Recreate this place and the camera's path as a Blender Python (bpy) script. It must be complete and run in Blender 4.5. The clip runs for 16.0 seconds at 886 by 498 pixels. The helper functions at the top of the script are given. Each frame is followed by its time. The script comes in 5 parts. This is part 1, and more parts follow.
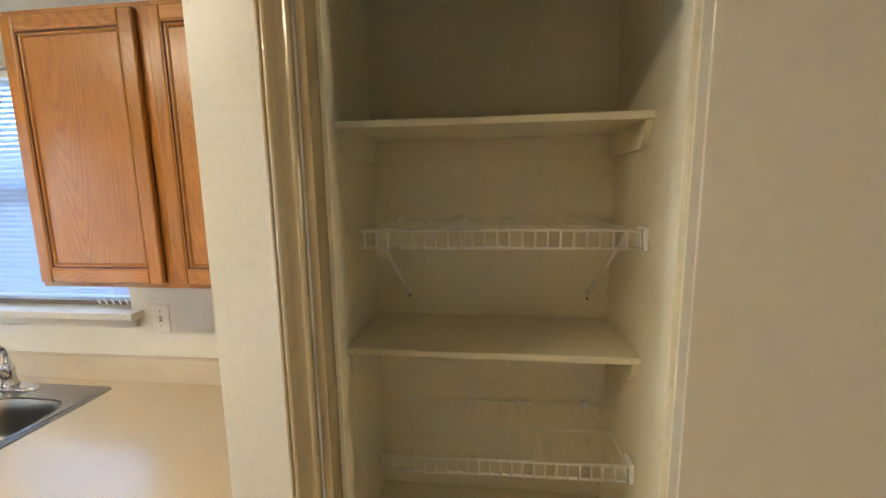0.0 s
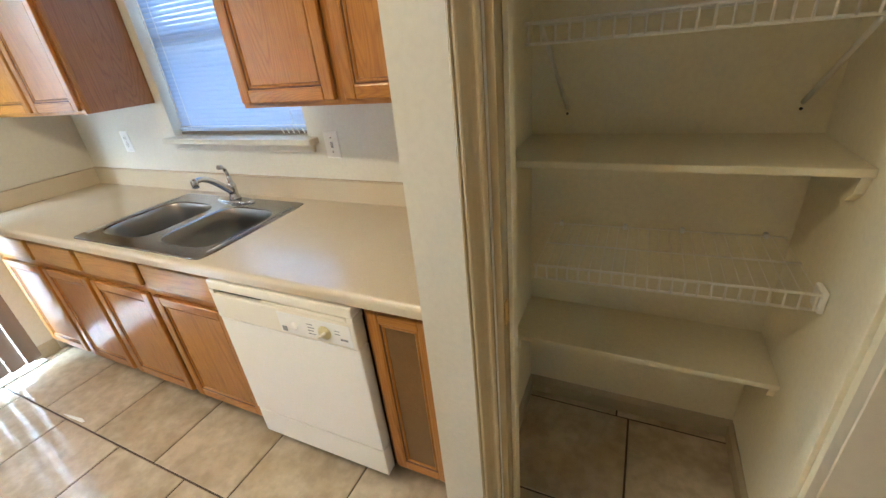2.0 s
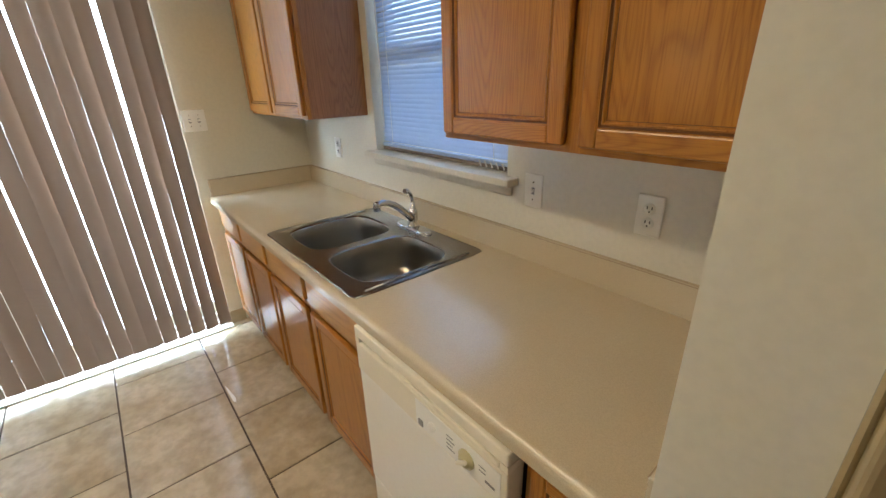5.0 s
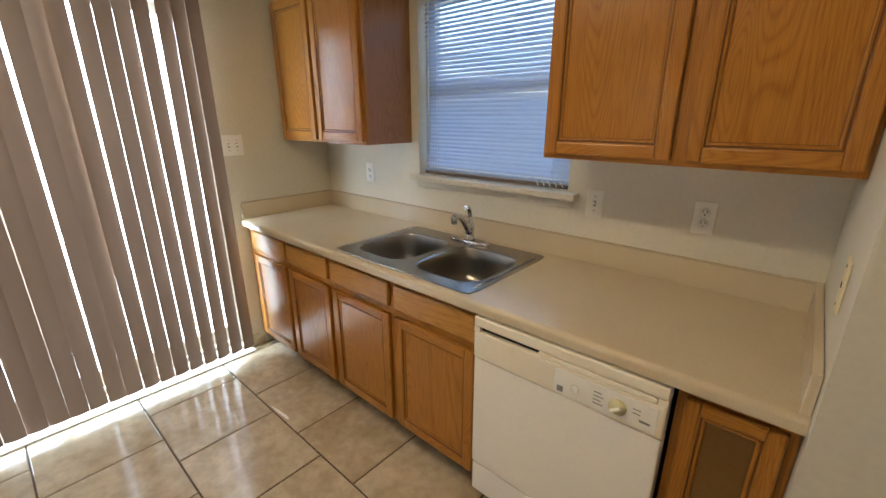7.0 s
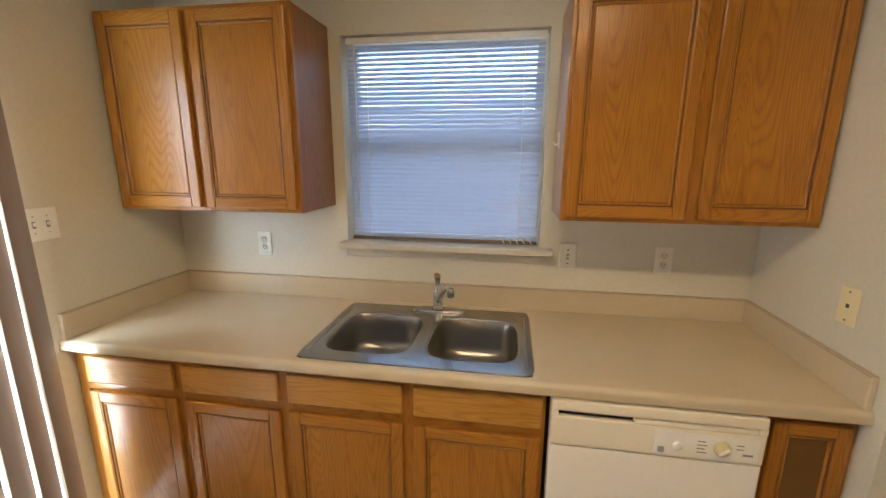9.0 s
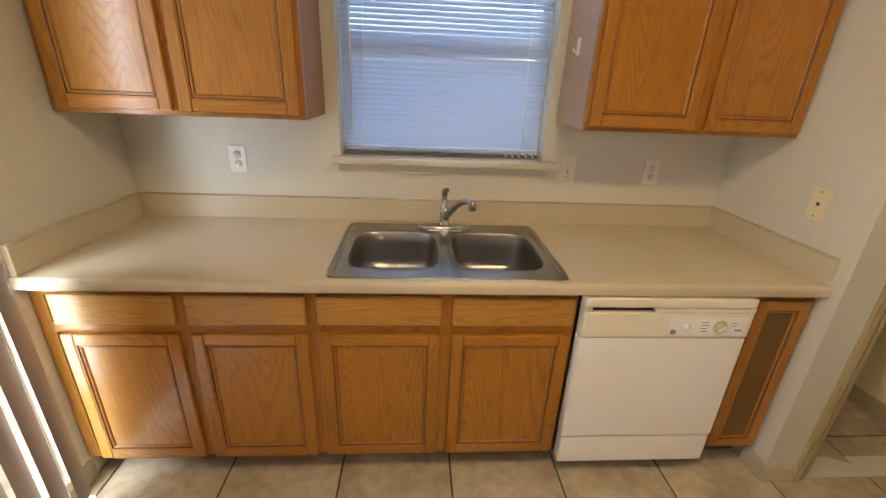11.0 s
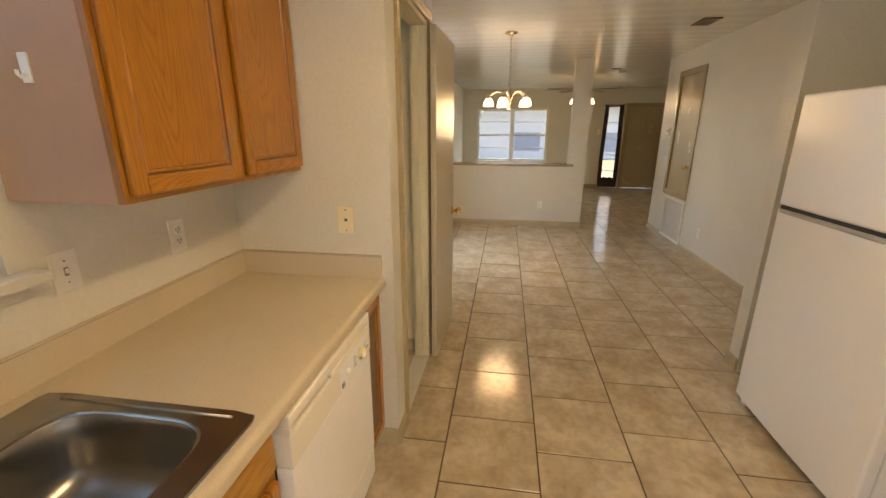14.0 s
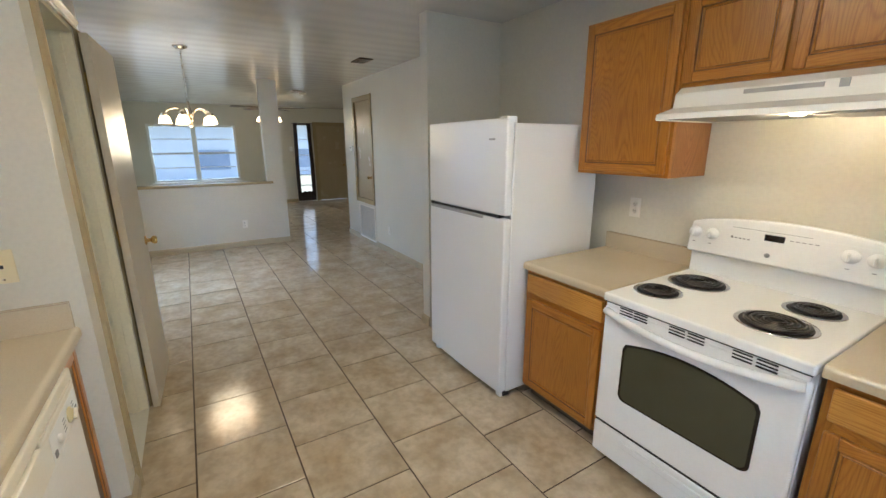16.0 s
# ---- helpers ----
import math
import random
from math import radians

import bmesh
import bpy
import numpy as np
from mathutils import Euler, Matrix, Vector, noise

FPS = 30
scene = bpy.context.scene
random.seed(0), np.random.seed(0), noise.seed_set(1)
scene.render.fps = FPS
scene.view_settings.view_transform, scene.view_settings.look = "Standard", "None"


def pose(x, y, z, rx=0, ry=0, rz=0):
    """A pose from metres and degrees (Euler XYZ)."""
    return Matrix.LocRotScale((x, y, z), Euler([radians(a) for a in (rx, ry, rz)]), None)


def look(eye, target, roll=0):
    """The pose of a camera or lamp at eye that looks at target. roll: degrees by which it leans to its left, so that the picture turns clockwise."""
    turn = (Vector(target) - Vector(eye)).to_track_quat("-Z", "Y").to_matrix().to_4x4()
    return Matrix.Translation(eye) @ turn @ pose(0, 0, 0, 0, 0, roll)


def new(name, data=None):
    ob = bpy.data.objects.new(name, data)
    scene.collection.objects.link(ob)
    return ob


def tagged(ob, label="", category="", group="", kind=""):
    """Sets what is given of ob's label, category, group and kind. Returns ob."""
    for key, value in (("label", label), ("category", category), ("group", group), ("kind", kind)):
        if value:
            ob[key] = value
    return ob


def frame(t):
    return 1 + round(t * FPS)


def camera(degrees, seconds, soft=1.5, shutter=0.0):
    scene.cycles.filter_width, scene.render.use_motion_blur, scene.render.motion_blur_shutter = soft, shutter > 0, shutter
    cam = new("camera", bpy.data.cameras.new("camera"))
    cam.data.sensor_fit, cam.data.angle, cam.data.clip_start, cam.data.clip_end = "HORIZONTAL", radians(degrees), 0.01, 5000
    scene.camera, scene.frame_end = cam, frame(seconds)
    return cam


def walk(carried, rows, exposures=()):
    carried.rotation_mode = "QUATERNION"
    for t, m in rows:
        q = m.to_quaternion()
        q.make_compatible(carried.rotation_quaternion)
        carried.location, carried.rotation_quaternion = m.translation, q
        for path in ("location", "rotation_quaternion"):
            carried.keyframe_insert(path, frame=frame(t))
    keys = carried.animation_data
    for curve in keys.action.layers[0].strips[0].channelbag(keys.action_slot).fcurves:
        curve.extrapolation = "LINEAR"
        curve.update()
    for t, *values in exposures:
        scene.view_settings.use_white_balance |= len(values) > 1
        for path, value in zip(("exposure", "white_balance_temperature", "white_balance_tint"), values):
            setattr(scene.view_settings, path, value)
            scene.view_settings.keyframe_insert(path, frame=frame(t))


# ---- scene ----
# the camera and its walk
cam = camera(94.1, 16.0)
PATH = [
    (0, (0.496, -1.378, 1.606), (0.249, 0.584, 1.304), -0.9),
    (0.5, (0.507, -1.394, 1.562), (0.197, 0.476, 0.926), -3.5),
    (1, (0.505, -1.409, 1.483), (0.133, 0.361, 0.628), -5.5),
    (1.5, (0.496, -1.423, 1.47), (-0.03, 0.261, 0.527), -6.6),
    (2, (0.421, -1.418, 1.477), (-0.382, 0.177, 0.576), -5.9),
    (2.5, (0.297, -1.309, 1.494), (-0.75, 0.172, 0.651), -5.3),
    (3, (0.217, -1.186, 1.498), (-1.037, 0.133, 0.669), -4.3),
    (3.5, (0.168, -1.096, 1.489), (-1.23, 0.072, 0.663), -3.5),
    (3.7, (0.127, -1.084, 1.495), (-1.294, 0.052, 0.663), -3.4),
    (5.8, (0.099, -1.225, 1.464), (-1.326, -0.032, 0.725), -0.4),
    (6, (0.115, -1.303, 1.459), (-1.295, -0.101, 0.705), 0.4),
    (6.5, (0.049, -1.523, 1.452), (-1.323, -0.253, 0.743), 0.7),
    (7, (-0.124, -1.687, 1.464), (-1.383, -0.259, 0.854), 0.0),
    (7.5, (-0.333, -1.735, 1.477), (-1.347, -0.088, 0.97), 0.7),
    (8, (-0.543, -1.777, 1.511), (-1.298, 0.02, 1.065), 1.2),
    (8.2, (-0.65, -1.814, 1.531), (-1.303, 0.025, 1.093), 1.1),
    (10.3, (-1.399, -1.864, 1.546), (-1.365, 0.087, 1.105), 0.6),
    (10.5, (-1.426, -1.868, 1.522), (-1.357, 0.059, 0.992), 1.1),
    (11, (-1.456, -1.85, 1.466), (-1.321, 0.001, 0.72), 2.5),
    (11.5, (-1.475, -1.751, 1.44), (-1.197, 0.052, 0.62), 3.1),
    (12, (-1.482, -1.593, 1.445), (-0.904, 0.147, 0.645), 2.9),
    (12.5, (-1.582, -1.465, 1.447), (-0.547, 0.083, 0.718), 2.2),
    (13, (-1.65, -1.368, 1.466), (-0.189, -0.175, 0.802), 1.0),
    (13.5, (-1.639, -1.267, 1.481), (0.108, -0.509, 0.872), 0.7),
    (14, (-1.654, -1.162, 1.494), (0.244, -0.879, 0.931), 0.1),
    (14.5, (-1.728, -1.055, 1.506), (0.196, -1.211, 0.982), -0.4),
    (15, (-1.778, -1.052, 1.51), (0.088, -1.566, 1.004), -0.4),
    (15.5, (-1.846, -1.077, 1.51), (-0.074, -1.86, 1.011), -0.3),
    (16, (-1.929, -1.085, 1.517), (-0.272, -2.089, 1.023), -0.2),
]
EXPOSURES = [(0, 3.15, 6200, 10), (1.0, 3.15, 6200, 10), (1.5, 3.15, 6150, 9), (2.0, 3.0, 6000, 9), (2.5, 2.75, 5850, 8), (3.0, 2.58, 5800, 8), (3.5, 2.42, 5900, 8), (6.0, 2.25, 6850, 12), (7.0, 2.15, 6950, 13), (8.0, 2.25, 7300, 15), (11.0, 2.35, 7550, 17), (12.0, 2.42, 7900, 18), (13.0, 2.3, 9300, 21), (13.7, 2.35, 9500, 21), (14.5, 2.7, 6450, 10), (15.0, 2.7, 5800, 8), (15.5, 2.62, 5700, 8), (16, 2.52, 5850, 9)]
walk(cam, [(t, look(eye, target, roll)) for t, eye, target, roll in PATH], EXPOSURES)

# ---- world and large lights ----
world = bpy.data.worlds.new("world")
scene.world = world
world.use_nodes = True
wn = world.node_tree.nodes
sky = wn.new("ShaderNodeTexSky")
sky.sky_type, sky.sun_disc = "NISHITA", False
sky.sun_elevation, sky.sun_rotation = radians(52), radians(178)
wn["Background"].inputs[1].default_value = 0.11
world.node_tree.links.new(sky.outputs[0], wn["Background"].inputs[0])


def area(name, m, w, h, watts, colour):
    d = bpy.data.lights.new(name, "AREA")
    d.shape, d.size, d.size_y, d.energy, d.color = "RECTANGLE", w, h, watts, colour
    ob = new(name, d)
    ob.matrix_world = m
    return ob


def point(name, xyz, watts, colour, r=0.04):
    d = bpy.data.lights.new(name, "POINT")
    d.energy, d.color, d.shadow_soft_size = watts, colour, r
    ob = new(name, d)
    ob.location = xyz
    return ob


WARM = (1.0, 0.80, 0.52)
sun = bpy.data.lights.new("sun", "SUN")
sun.energy, sun.angle, sun.color = 3.0, radians(0.6), (1.0, 0.93, 0.84)
new("sun", sun).matrix_world = look((0.28, -8, 10.2), (0, 0, 0))
area("daylight_patio_door", look((-3.1, -1.66, 1.05), (0, -1.66, 1.05)), 2.0, 2.1, 52, (0.64, 0.83, 1.0))
area("daylight_kitchen_window", look((-1.355, 0.34, 1.62), (-1.355, -2, 1.62)), 1.05, 1.0, 1.0, (0.28, 0.60, 1.0))
area("daylight_dining_window", look((3.18, 0.34, 1.27), (3.18, -2, 1.27)), 1.0, 1.55, 13, (0.42, 0.68, 1.0))
area("daylight_living_window", look((11.0, -1.29, 3.1), (8.3, -1.29, 0.4)), 2.0, 1.4, 52, (0.54, 0.76, 1.0))
area("kitchen_lamp_light", look((-1.05, -1.55, 2.345), (-1.05, -1.55, 0), 0), 1.16, 0.20, 3.5, (1.0, 0.83, 0.56))
point("hood_lamp_light", (-1.262, -2.98, 1.588), 0.95, (1.0, 0.78, 0.46), 0.03)

# ---- materials ----


def mat(name, colour, rough=0.5, metal=0.0, spec=0.5):
    m = bpy.data.materials.new(name)
    m.use_nodes = True
    b = m.node_tree.nodes["Principled BSDF"]
    b.inputs["Base Color"].default_value = (*colour, 1)
    b.inputs["Roughness"].default_value, b.inputs["Metallic"].default_value = rough, metal
    b.inputs["Specular IOR Level"].default_value = spec
    return m


def node(m, kind, **values):
    n = m.node_tree.nodes.new(kind)
    for k, v in values.items():
        n.inputs[k.replace("_", " ")].default_value = v
    return n


def link(m, a, b):
    m.node_tree.links.new(a, b)


def coords(m, scale=(1, 1, 1), random_shift=False):
    tc = node(m, "ShaderNodeTexCoord")
    mp = node(m, "ShaderNodeMapping")
    mp.inputs["Scale"].default_value = scale
    link(m, tc.outputs["Object"], mp.inputs["Vector"])
    if random_shift:
        oi = node(m, "ShaderNodeObjectInfo")
        sc = node(m, "ShaderNodeVectorMath")
        sc.operation = "SCALE"
        sc.inputs[0].default_value = (7.3, 5.1, 9.7)
        link(m, oi.outputs["Random"], sc.inputs["Scale"])
        link(m, sc.outputs[0], mp.inputs["Location"])
    return mp.outputs[0]


def ramp(m, fac, stops):
    r = node(m, "ShaderNodeValToRGB")
    e = r.color_ramp.elements
    while len(e) < len(stops):
        e.new(0.5)
    for el, (p, c) in zip(e, stops):
        el.position, el.color = p, (*c, 1)
    link(m, fac, r.inputs[0])
    return r.outputs[0]


def bump(m, height, strength, distance=0.002):
    b = node(m, "ShaderNodeBump", Strength=strength, Distance=distance)
    link(m, height, b.inputs["Height"])
    link(m, b.outputs[0], m.node_tree.nodes["Principled BSDF"].inputs["Normal"])


def noise_tex(m, vec, scale, detail=3.0, rough=0.55, distortion=0.0):
    n = node(m, "ShaderNodeTexNoise", Scale=scale, Detail=detail, Roughness=rough, Distortion=distortion)
    link(m, vec, n.inputs["Vector"])
    return n.outputs[0]


def mottled(name, a, b, scale, rough, fine=0.0, fine_scale=200.0, bump_scale=0.0, bump_strength=0.0, metal=0.0, random_shift=False, spec=0.5, rough_var=0.06):
    """Paint, plastic, laminate: two colours at a large scale, a fine speckle, a little relief and uneven gloss."""
    m = mat(name, a, rough, metal, spec)
    bs = m.node_tree.nodes["Principled BSDF"]
    v = coords(m, random_shift=random_shift)
    big = noise_tex(m, v, scale, 4)
    c = ramp(m, big, [(0.32, a), (0.68, b)])
    if fine:
        sp = noise_tex(m, v, fine_scale, 2)
        mix = node(m, "ShaderNodeMix")
        mix.data_type, mix.blend_type = "RGBA", "MULTIPLY"
        mix.inputs[0].default_value = 1.0
        link(m, c, mix.inputs[6])
        link(m, ramp(m, sp, [(0.35, (1 - fine,) * 3), (0.6, (1, 1, 1))]), mix.inputs[7])
        c = mix.outputs[2]
    link(m, c, bs.inputs["Base Color"])
    r = node(m, "ShaderNodeMapRange", To_Min=max(0.02, rough - rough_var), To_Max=rough + rough_var)
    link(m, noise_tex(m, v, scale * 3.1, 3), r.inputs[0])
    link(m, r.outputs[0], bs.inputs["Roughness"])
    if bump_scale:
        bump(m, noise_tex(m, v, bump_scale, 3), bump_strength)
    return m


def oak(name, light, dark, along="z", rough=0.33):
    """Varnished oak: cathedral figure from contours of a long stretched noise, with short dark pores."""
    m = mat(name, light, rough, 0.0, 0.32)
    bs = m.node_tree.nodes["Principled BSDF"]
    squeeze = (1, 1, 0.11) if along == "z" else (0.11, 1, 1)
    v = coords(m, squeeze, True)
    field = noise_tex(m, v, 4.0, 2.0, 0.42, 0.5)
    wave = node(m, "ShaderNodeMath")
    wave.operation = "MULTIPLY"
    wave.inputs[1].default_value = 145.0
    link(m, field, wave.inputs[0])
    tri = node(m, "ShaderNodeMath")
    tri.operation = "PINGPONG"
    tri.inputs[1].default_value = 1.0
    link(m, wave.outputs[0], tri.inputs[0])
    mid = tuple(0.5 * (p + q) for p, q in zip(light, dark))
    figure = ramp(m, tri.outputs[0], [(0.0, tuple(0.35 * p + 0.65 * q for p, q in zip(light, dark))), (0.14, mid), (0.34, tuple(0.88 * p + 0.12 * q for p, q in zip(light, dark))), (0.6, light), (1.0, tuple(1.05 * p for p in light))])
    pores_v = coords(m, (1, 1, 0.03) if along == "z" else (0.03, 1, 1), True)
    pores = noise_tex(m, pores_v, 330, 2)
    mix = node(m, "ShaderNodeMix")
    mix.data_type, mix.blend_type = "RGBA", "MULTIPLY"
    mix.inputs[0].default_value = 0.6
    link(m, figure, mix.inputs[6])
    link(m, ramp(m, pores, [(0.30, (0.62, 0.52, 0.42)), (0.52, (1, 1, 1))]), mix.inputs[7])
    mix2 = node(m, "ShaderNodeMix")
    mix2.data_type, mix2.blend_type = "RGBA", "MULTIPLY"
    mix2.inputs[0].default_value = 1.0
    link(m, mix.outputs[2], mix2.inputs[6])
    link(m, ramp(m, noise_tex(m, coords(m, random_shift=True), 2.2, 3), [(0.3, (0.86, 0.84, 0.80)), (0.7, (1.06, 1.05, 1.04))]), mix2.inputs[7])
    link(m, mix2.outputs[2], bs.inputs["Base Color"])
    bump(m, pores, 0.12, 0.0008)
    bs.inputs["Coat Weight"].default_value, bs.inputs["Coat Roughness"].default_value = 0.38, 0.22
    return m


WALL = mottled("wall_paint", (0.62, 0.585, 0.485), (0.66, 0.625, 0.52), 1.3, 0.36, 0.04, 60, 85, 0.22)
WALL_IN = mottled("pantry_paint", (0.76, 0.69, 0.485), (0.80, 0.73, 0.52), 1.7, 0.45, 0.05, 70, 85, 0.25)
DOORP = mottled("door_paint", (0.56, 0.485, 0.345), (0.60, 0.525, 0.38), 1.1, 0.34, 0.04, 40, 60, 0.12)
TAN_DOOR = mottled("tan_door_paint", (0.40, 0.31, 0.185), (0.44, 0.345, 0.21), 1.1, 0.26, 0.04, 40, 60, 0.12)
BRONZE = mottled("dark_bronze", (0.16, 0.105, 0.06), (0.20, 0.135, 0.08), 12, 0.3, metal=0.8)
TRIM = mottled("trim_paint", (0.35, 0.27, 0.145), (0.385, 0.30, 0.165), 1.2, 0.18, 0.05, 50, 70, 0.10)
BASEBOARD = mottled("baseboard_paint", (0.44, 0.365, 0.24), (0.49, 0.41, 0.275), 3.0, 0.25, 0.05, 50, 70, 0.10)
WHITE_TRIM = mottled("white_trim_paint", (0.76, 0.72, 0.62), (0.80, 0.76, 0.67), 2.0, 0.35, 0.04, 60, 80, 0.10)
OAK_V = oak("oak_upright_grain", (0.41, 0.168, 0.024), (0.30, 0.110, 0.013))
OAK_H = oak("oak_level_grain", (0.44, 0.182, 0.026), (0.30, 0.106, 0.013), "x")
OAK_PANEL = oak("oak_panel_grain", (0.42, 0.172, 0.024), (0.305, 0.112, 0.014))
# paler than the other oak: patio glare on the drawers is in this colour
OAK_DRAWER_LIT = oak("oak_drawer_grain_lit", (0.50, 0.245, 0.050), (0.39, 0.165, 0.028), "x")
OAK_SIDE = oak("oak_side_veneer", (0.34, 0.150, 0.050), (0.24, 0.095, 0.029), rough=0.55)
# groove tone: collected stain, deepened to stand in for shade in the creases
OAK_DARK = mottled("oak_groove_stain_shade", (0.125, 0.044, 0.010), (0.165, 0.060, 0.014), 9, 0.5)
COUNTER = mottled("laminate_counter", (0.57, 0.475, 0.33), (0.61, 0.515, 0.365), 2.2, 0.24, 0.10, 420, 300, 0.04, spec=1.0)
WHITE = mottled("white_enamel", (0.80, 0.80, 0.785), (0.84, 0.84, 0.825), 1.4, 0.22, 0.02, 90, 0, 0)
FRIDGE_W = mottled("fridge_enamel", (0.78, 0.775, 0.755), (0.79, 0.785, 0.765), 1.5, 0.28, 0.004, 90, 320, 0.02, rough_var=0.0)
CREAM = mottled("cream_enamel", (0.78, 0.72, 0.58), (0.81, 0.75, 0.62), 2.0, 0.30, 0.02, 90, 0, 0)
DWWHITE = mottled("dishwasher_panel", (0.84, 0.81, 0.735), (0.87, 0.84, 0.765), 2.0, 0.32, 0.02, 90, 0, 0)
PLASTIC = mottled("white_plastic", (0.80, 0.79, 0.74), (0.84, 0.83, 0.78), 8, 0.35)
ALMOND = mottled("almond_plastic", (0.72, 0.62, 0.38), (0.76, 0.66, 0.42), 8, 0.35)
DARK = mat("dark_gap", (0.012, 0.011, 0.010), 0.6)
GREY = mat("grey_print", (0.25, 0.25, 0.25), 0.6)
GRILLE = mottled("grey_grille", (0.34, 0.33, 0.31), (0.40, 0.39, 0.37), 8, 0.5)
STEEL = mottled("brushed_steel", (0.30, 0.29, 0.27), (0.36, 0.35, 0.33), 3.0, 0.30, 0.06, 300, 0, 0, 1.0, rough_var=0.02)
STEEL_RIM = mottled("polished_steel_rim", (0.33, 0.325, 0.315), (0.38, 0.375, 0.365), 4.0, 0.22, 0.05, 300, 0, 0, 1.0, rough_var=0.03)
CHROME = mat("chrome", (0.56, 0.57, 0.59), 0.07, 1.0)
BRASS = mottled("brass", (0.75, 0.52, 0.18), (0.70, 0.46, 0.15), 12, 0.20, metal=1.0)
NICKEL = mottled("brushed_nickel", (0.55, 0.50, 0.42), (0.50, 0.46, 0.38), 12, 0.28, metal=1.0)
COIL = mottled("coil_metal", (0.012, 0.010, 0.009), (0.024, 0.020, 0.018), 30, 0.32, metal=0.2)
OVENGLASS = mottled("oven_glass", (0.045, 0.045, 0.026), (0.058, 0.058, 0.036), 2, 0.08)
WIRE = mottled("white_wire_coating", (0.80, 0.76, 0.66), (0.84, 0.80, 0.70), 6, 0.35)
GROUT = mottled("grout", (0.060, 0.036, 0.019), (0.095, 0.060, 0.034), 4, 0.8, 0.2, 200)
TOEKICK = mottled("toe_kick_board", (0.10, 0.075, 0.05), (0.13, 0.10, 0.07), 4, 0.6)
FANWOOD = mottled("dark_fan_blade", (0.05, 0.03, 0.02), (0.08, 0.05, 0.03), 4, 0.3)
CURTAIN = mottled("dark_curtain", (0.035, 0.025, 0.025), (0.06, 0.045, 0.04), 6, 0.9)


def tile_mat():
    m = mottled("floor_tile", (0.43, 0.335, 0.215), (0.60, 0.50, 0.36), 5.0, 0.145, 0.16, 22, 20, 0.24, random_shift=True, rough_var=0.07)
    return m


def ceiling_mat():
    m = mottled("ceiling_paint", (0.60, 0.58, 0.52), (0.64, 0.62, 0.56), 1.0, 0.22, 0.03, 50)
    v = coords(m, (1, 0.25, 1))
    w = node(m, "ShaderNodeTexWave", Scale=1.35, Distortion=1.4, Detail=1.5)
    link(m, v, w.inputs["Vector"])
    bump(m, w.outputs[1], 0.5, 0.004)
    return m


def glass_mat():
    m = bpy.data.materials.new("window_glass")
    m.use_nodes = True
    b = m.node_tree.nodes["Principled BSDF"]
    b.inputs["Base Color"].default_value = (0.96, 0.98, 1, 1)
    b.inputs["Roughness"].default_value, b.inputs["Transmission Weight"].default_value = 0.01, 1.0
    b.inputs["IOR"].default_value = 1.05
    return m


def vinyl(name, colour, through_colour, amount, rough=0.4):
    """Thin vinyl of a blind: it lets a little light through."""
    m = mat(name, colour, rough)
    nt = m.node_tree
    t = nt.nodes.new("ShaderNodeBsdfTranslucent")
    t.inputs[0].default_value = (*through_colour, 1)
    mix = nt.nodes.new("ShaderNodeMixShader")
    mix.inputs[0].default_value = amount
    nt.links.new(nt.nodes["Principled BSDF"].outputs[0], mix.inputs[1])
    nt.links.new(t.outputs[0], mix.inputs[2])
    nt.links.new(mix.outputs[0], nt.nodes["Material Output"].inputs[0])
    return m


def glow(name, colour, strength):
    m = bpy.data.materials.new(name)
    m.use_nodes = True
    b = m.node_tree.nodes["Principled BSDF"]
    b.inputs["Base Color"].default_value = (*colour, 1)
    b.inputs["Emission Color"].default_value = (*colour, 1)
    b.inputs["Emission Strength"].default_value = strength
    return m


TILE = tile_mat()
CEIL = ceiling_mat()
GLASS = glass_mat()
V_SLAT = vinyl("vertical_blind_vinyl", (0.20, 0.132, 0.090), (0.54, 0.40, 0.30), 0.009)
H_SLAT = vinyl("mini_blind_vinyl", (0.46, 0.54, 0.66), (0.38, 0.62, 1.0), 0.18)
SHADE = glow("lit_lamp_glass", (1.0, 0.70, 0.38), 1.5)
BULB = glow("lit_bulb", (1.0, 0.78, 0.50), 3.0)
DISPLAY = mat("black_display", (0.01, 0.01, 0.012), 0.1)

# ---- mesh helpers ----


def box(bm, x0, y0, z0, x1, y1, z1, bevel=0.0, segments=1):
    lo = [min(a, b) for a, b in ((x0, x1), (y0, y1), (z0, z1))]
    hi = [max(a, b) for a, b in ((x0, x1), (y0, y1), (z0, z1))]
    vs = [bm.verts.new((x, y, z)) for z in (lo[2], hi[2]) for x, y in ((lo[0], lo[1]), (hi[0], lo[1]), (hi[0], hi[1]), (lo[0], hi[1]))]
    fs = [bm.faces.new([vs[i] for i in q]) for q in ((3, 2, 1, 0), (4, 5, 6, 7), (0, 1, 5, 4), (1, 2, 6, 5), (2, 3, 7, 6), (3, 0, 4, 7))]
    if bevel:
        edges = list({e for f in fs for e in f.edges})
        bmesh.ops.bevel(bm, geom=edges, offset=bevel, segments=segments, profile=0.5, affect="EDGES")
    return bm


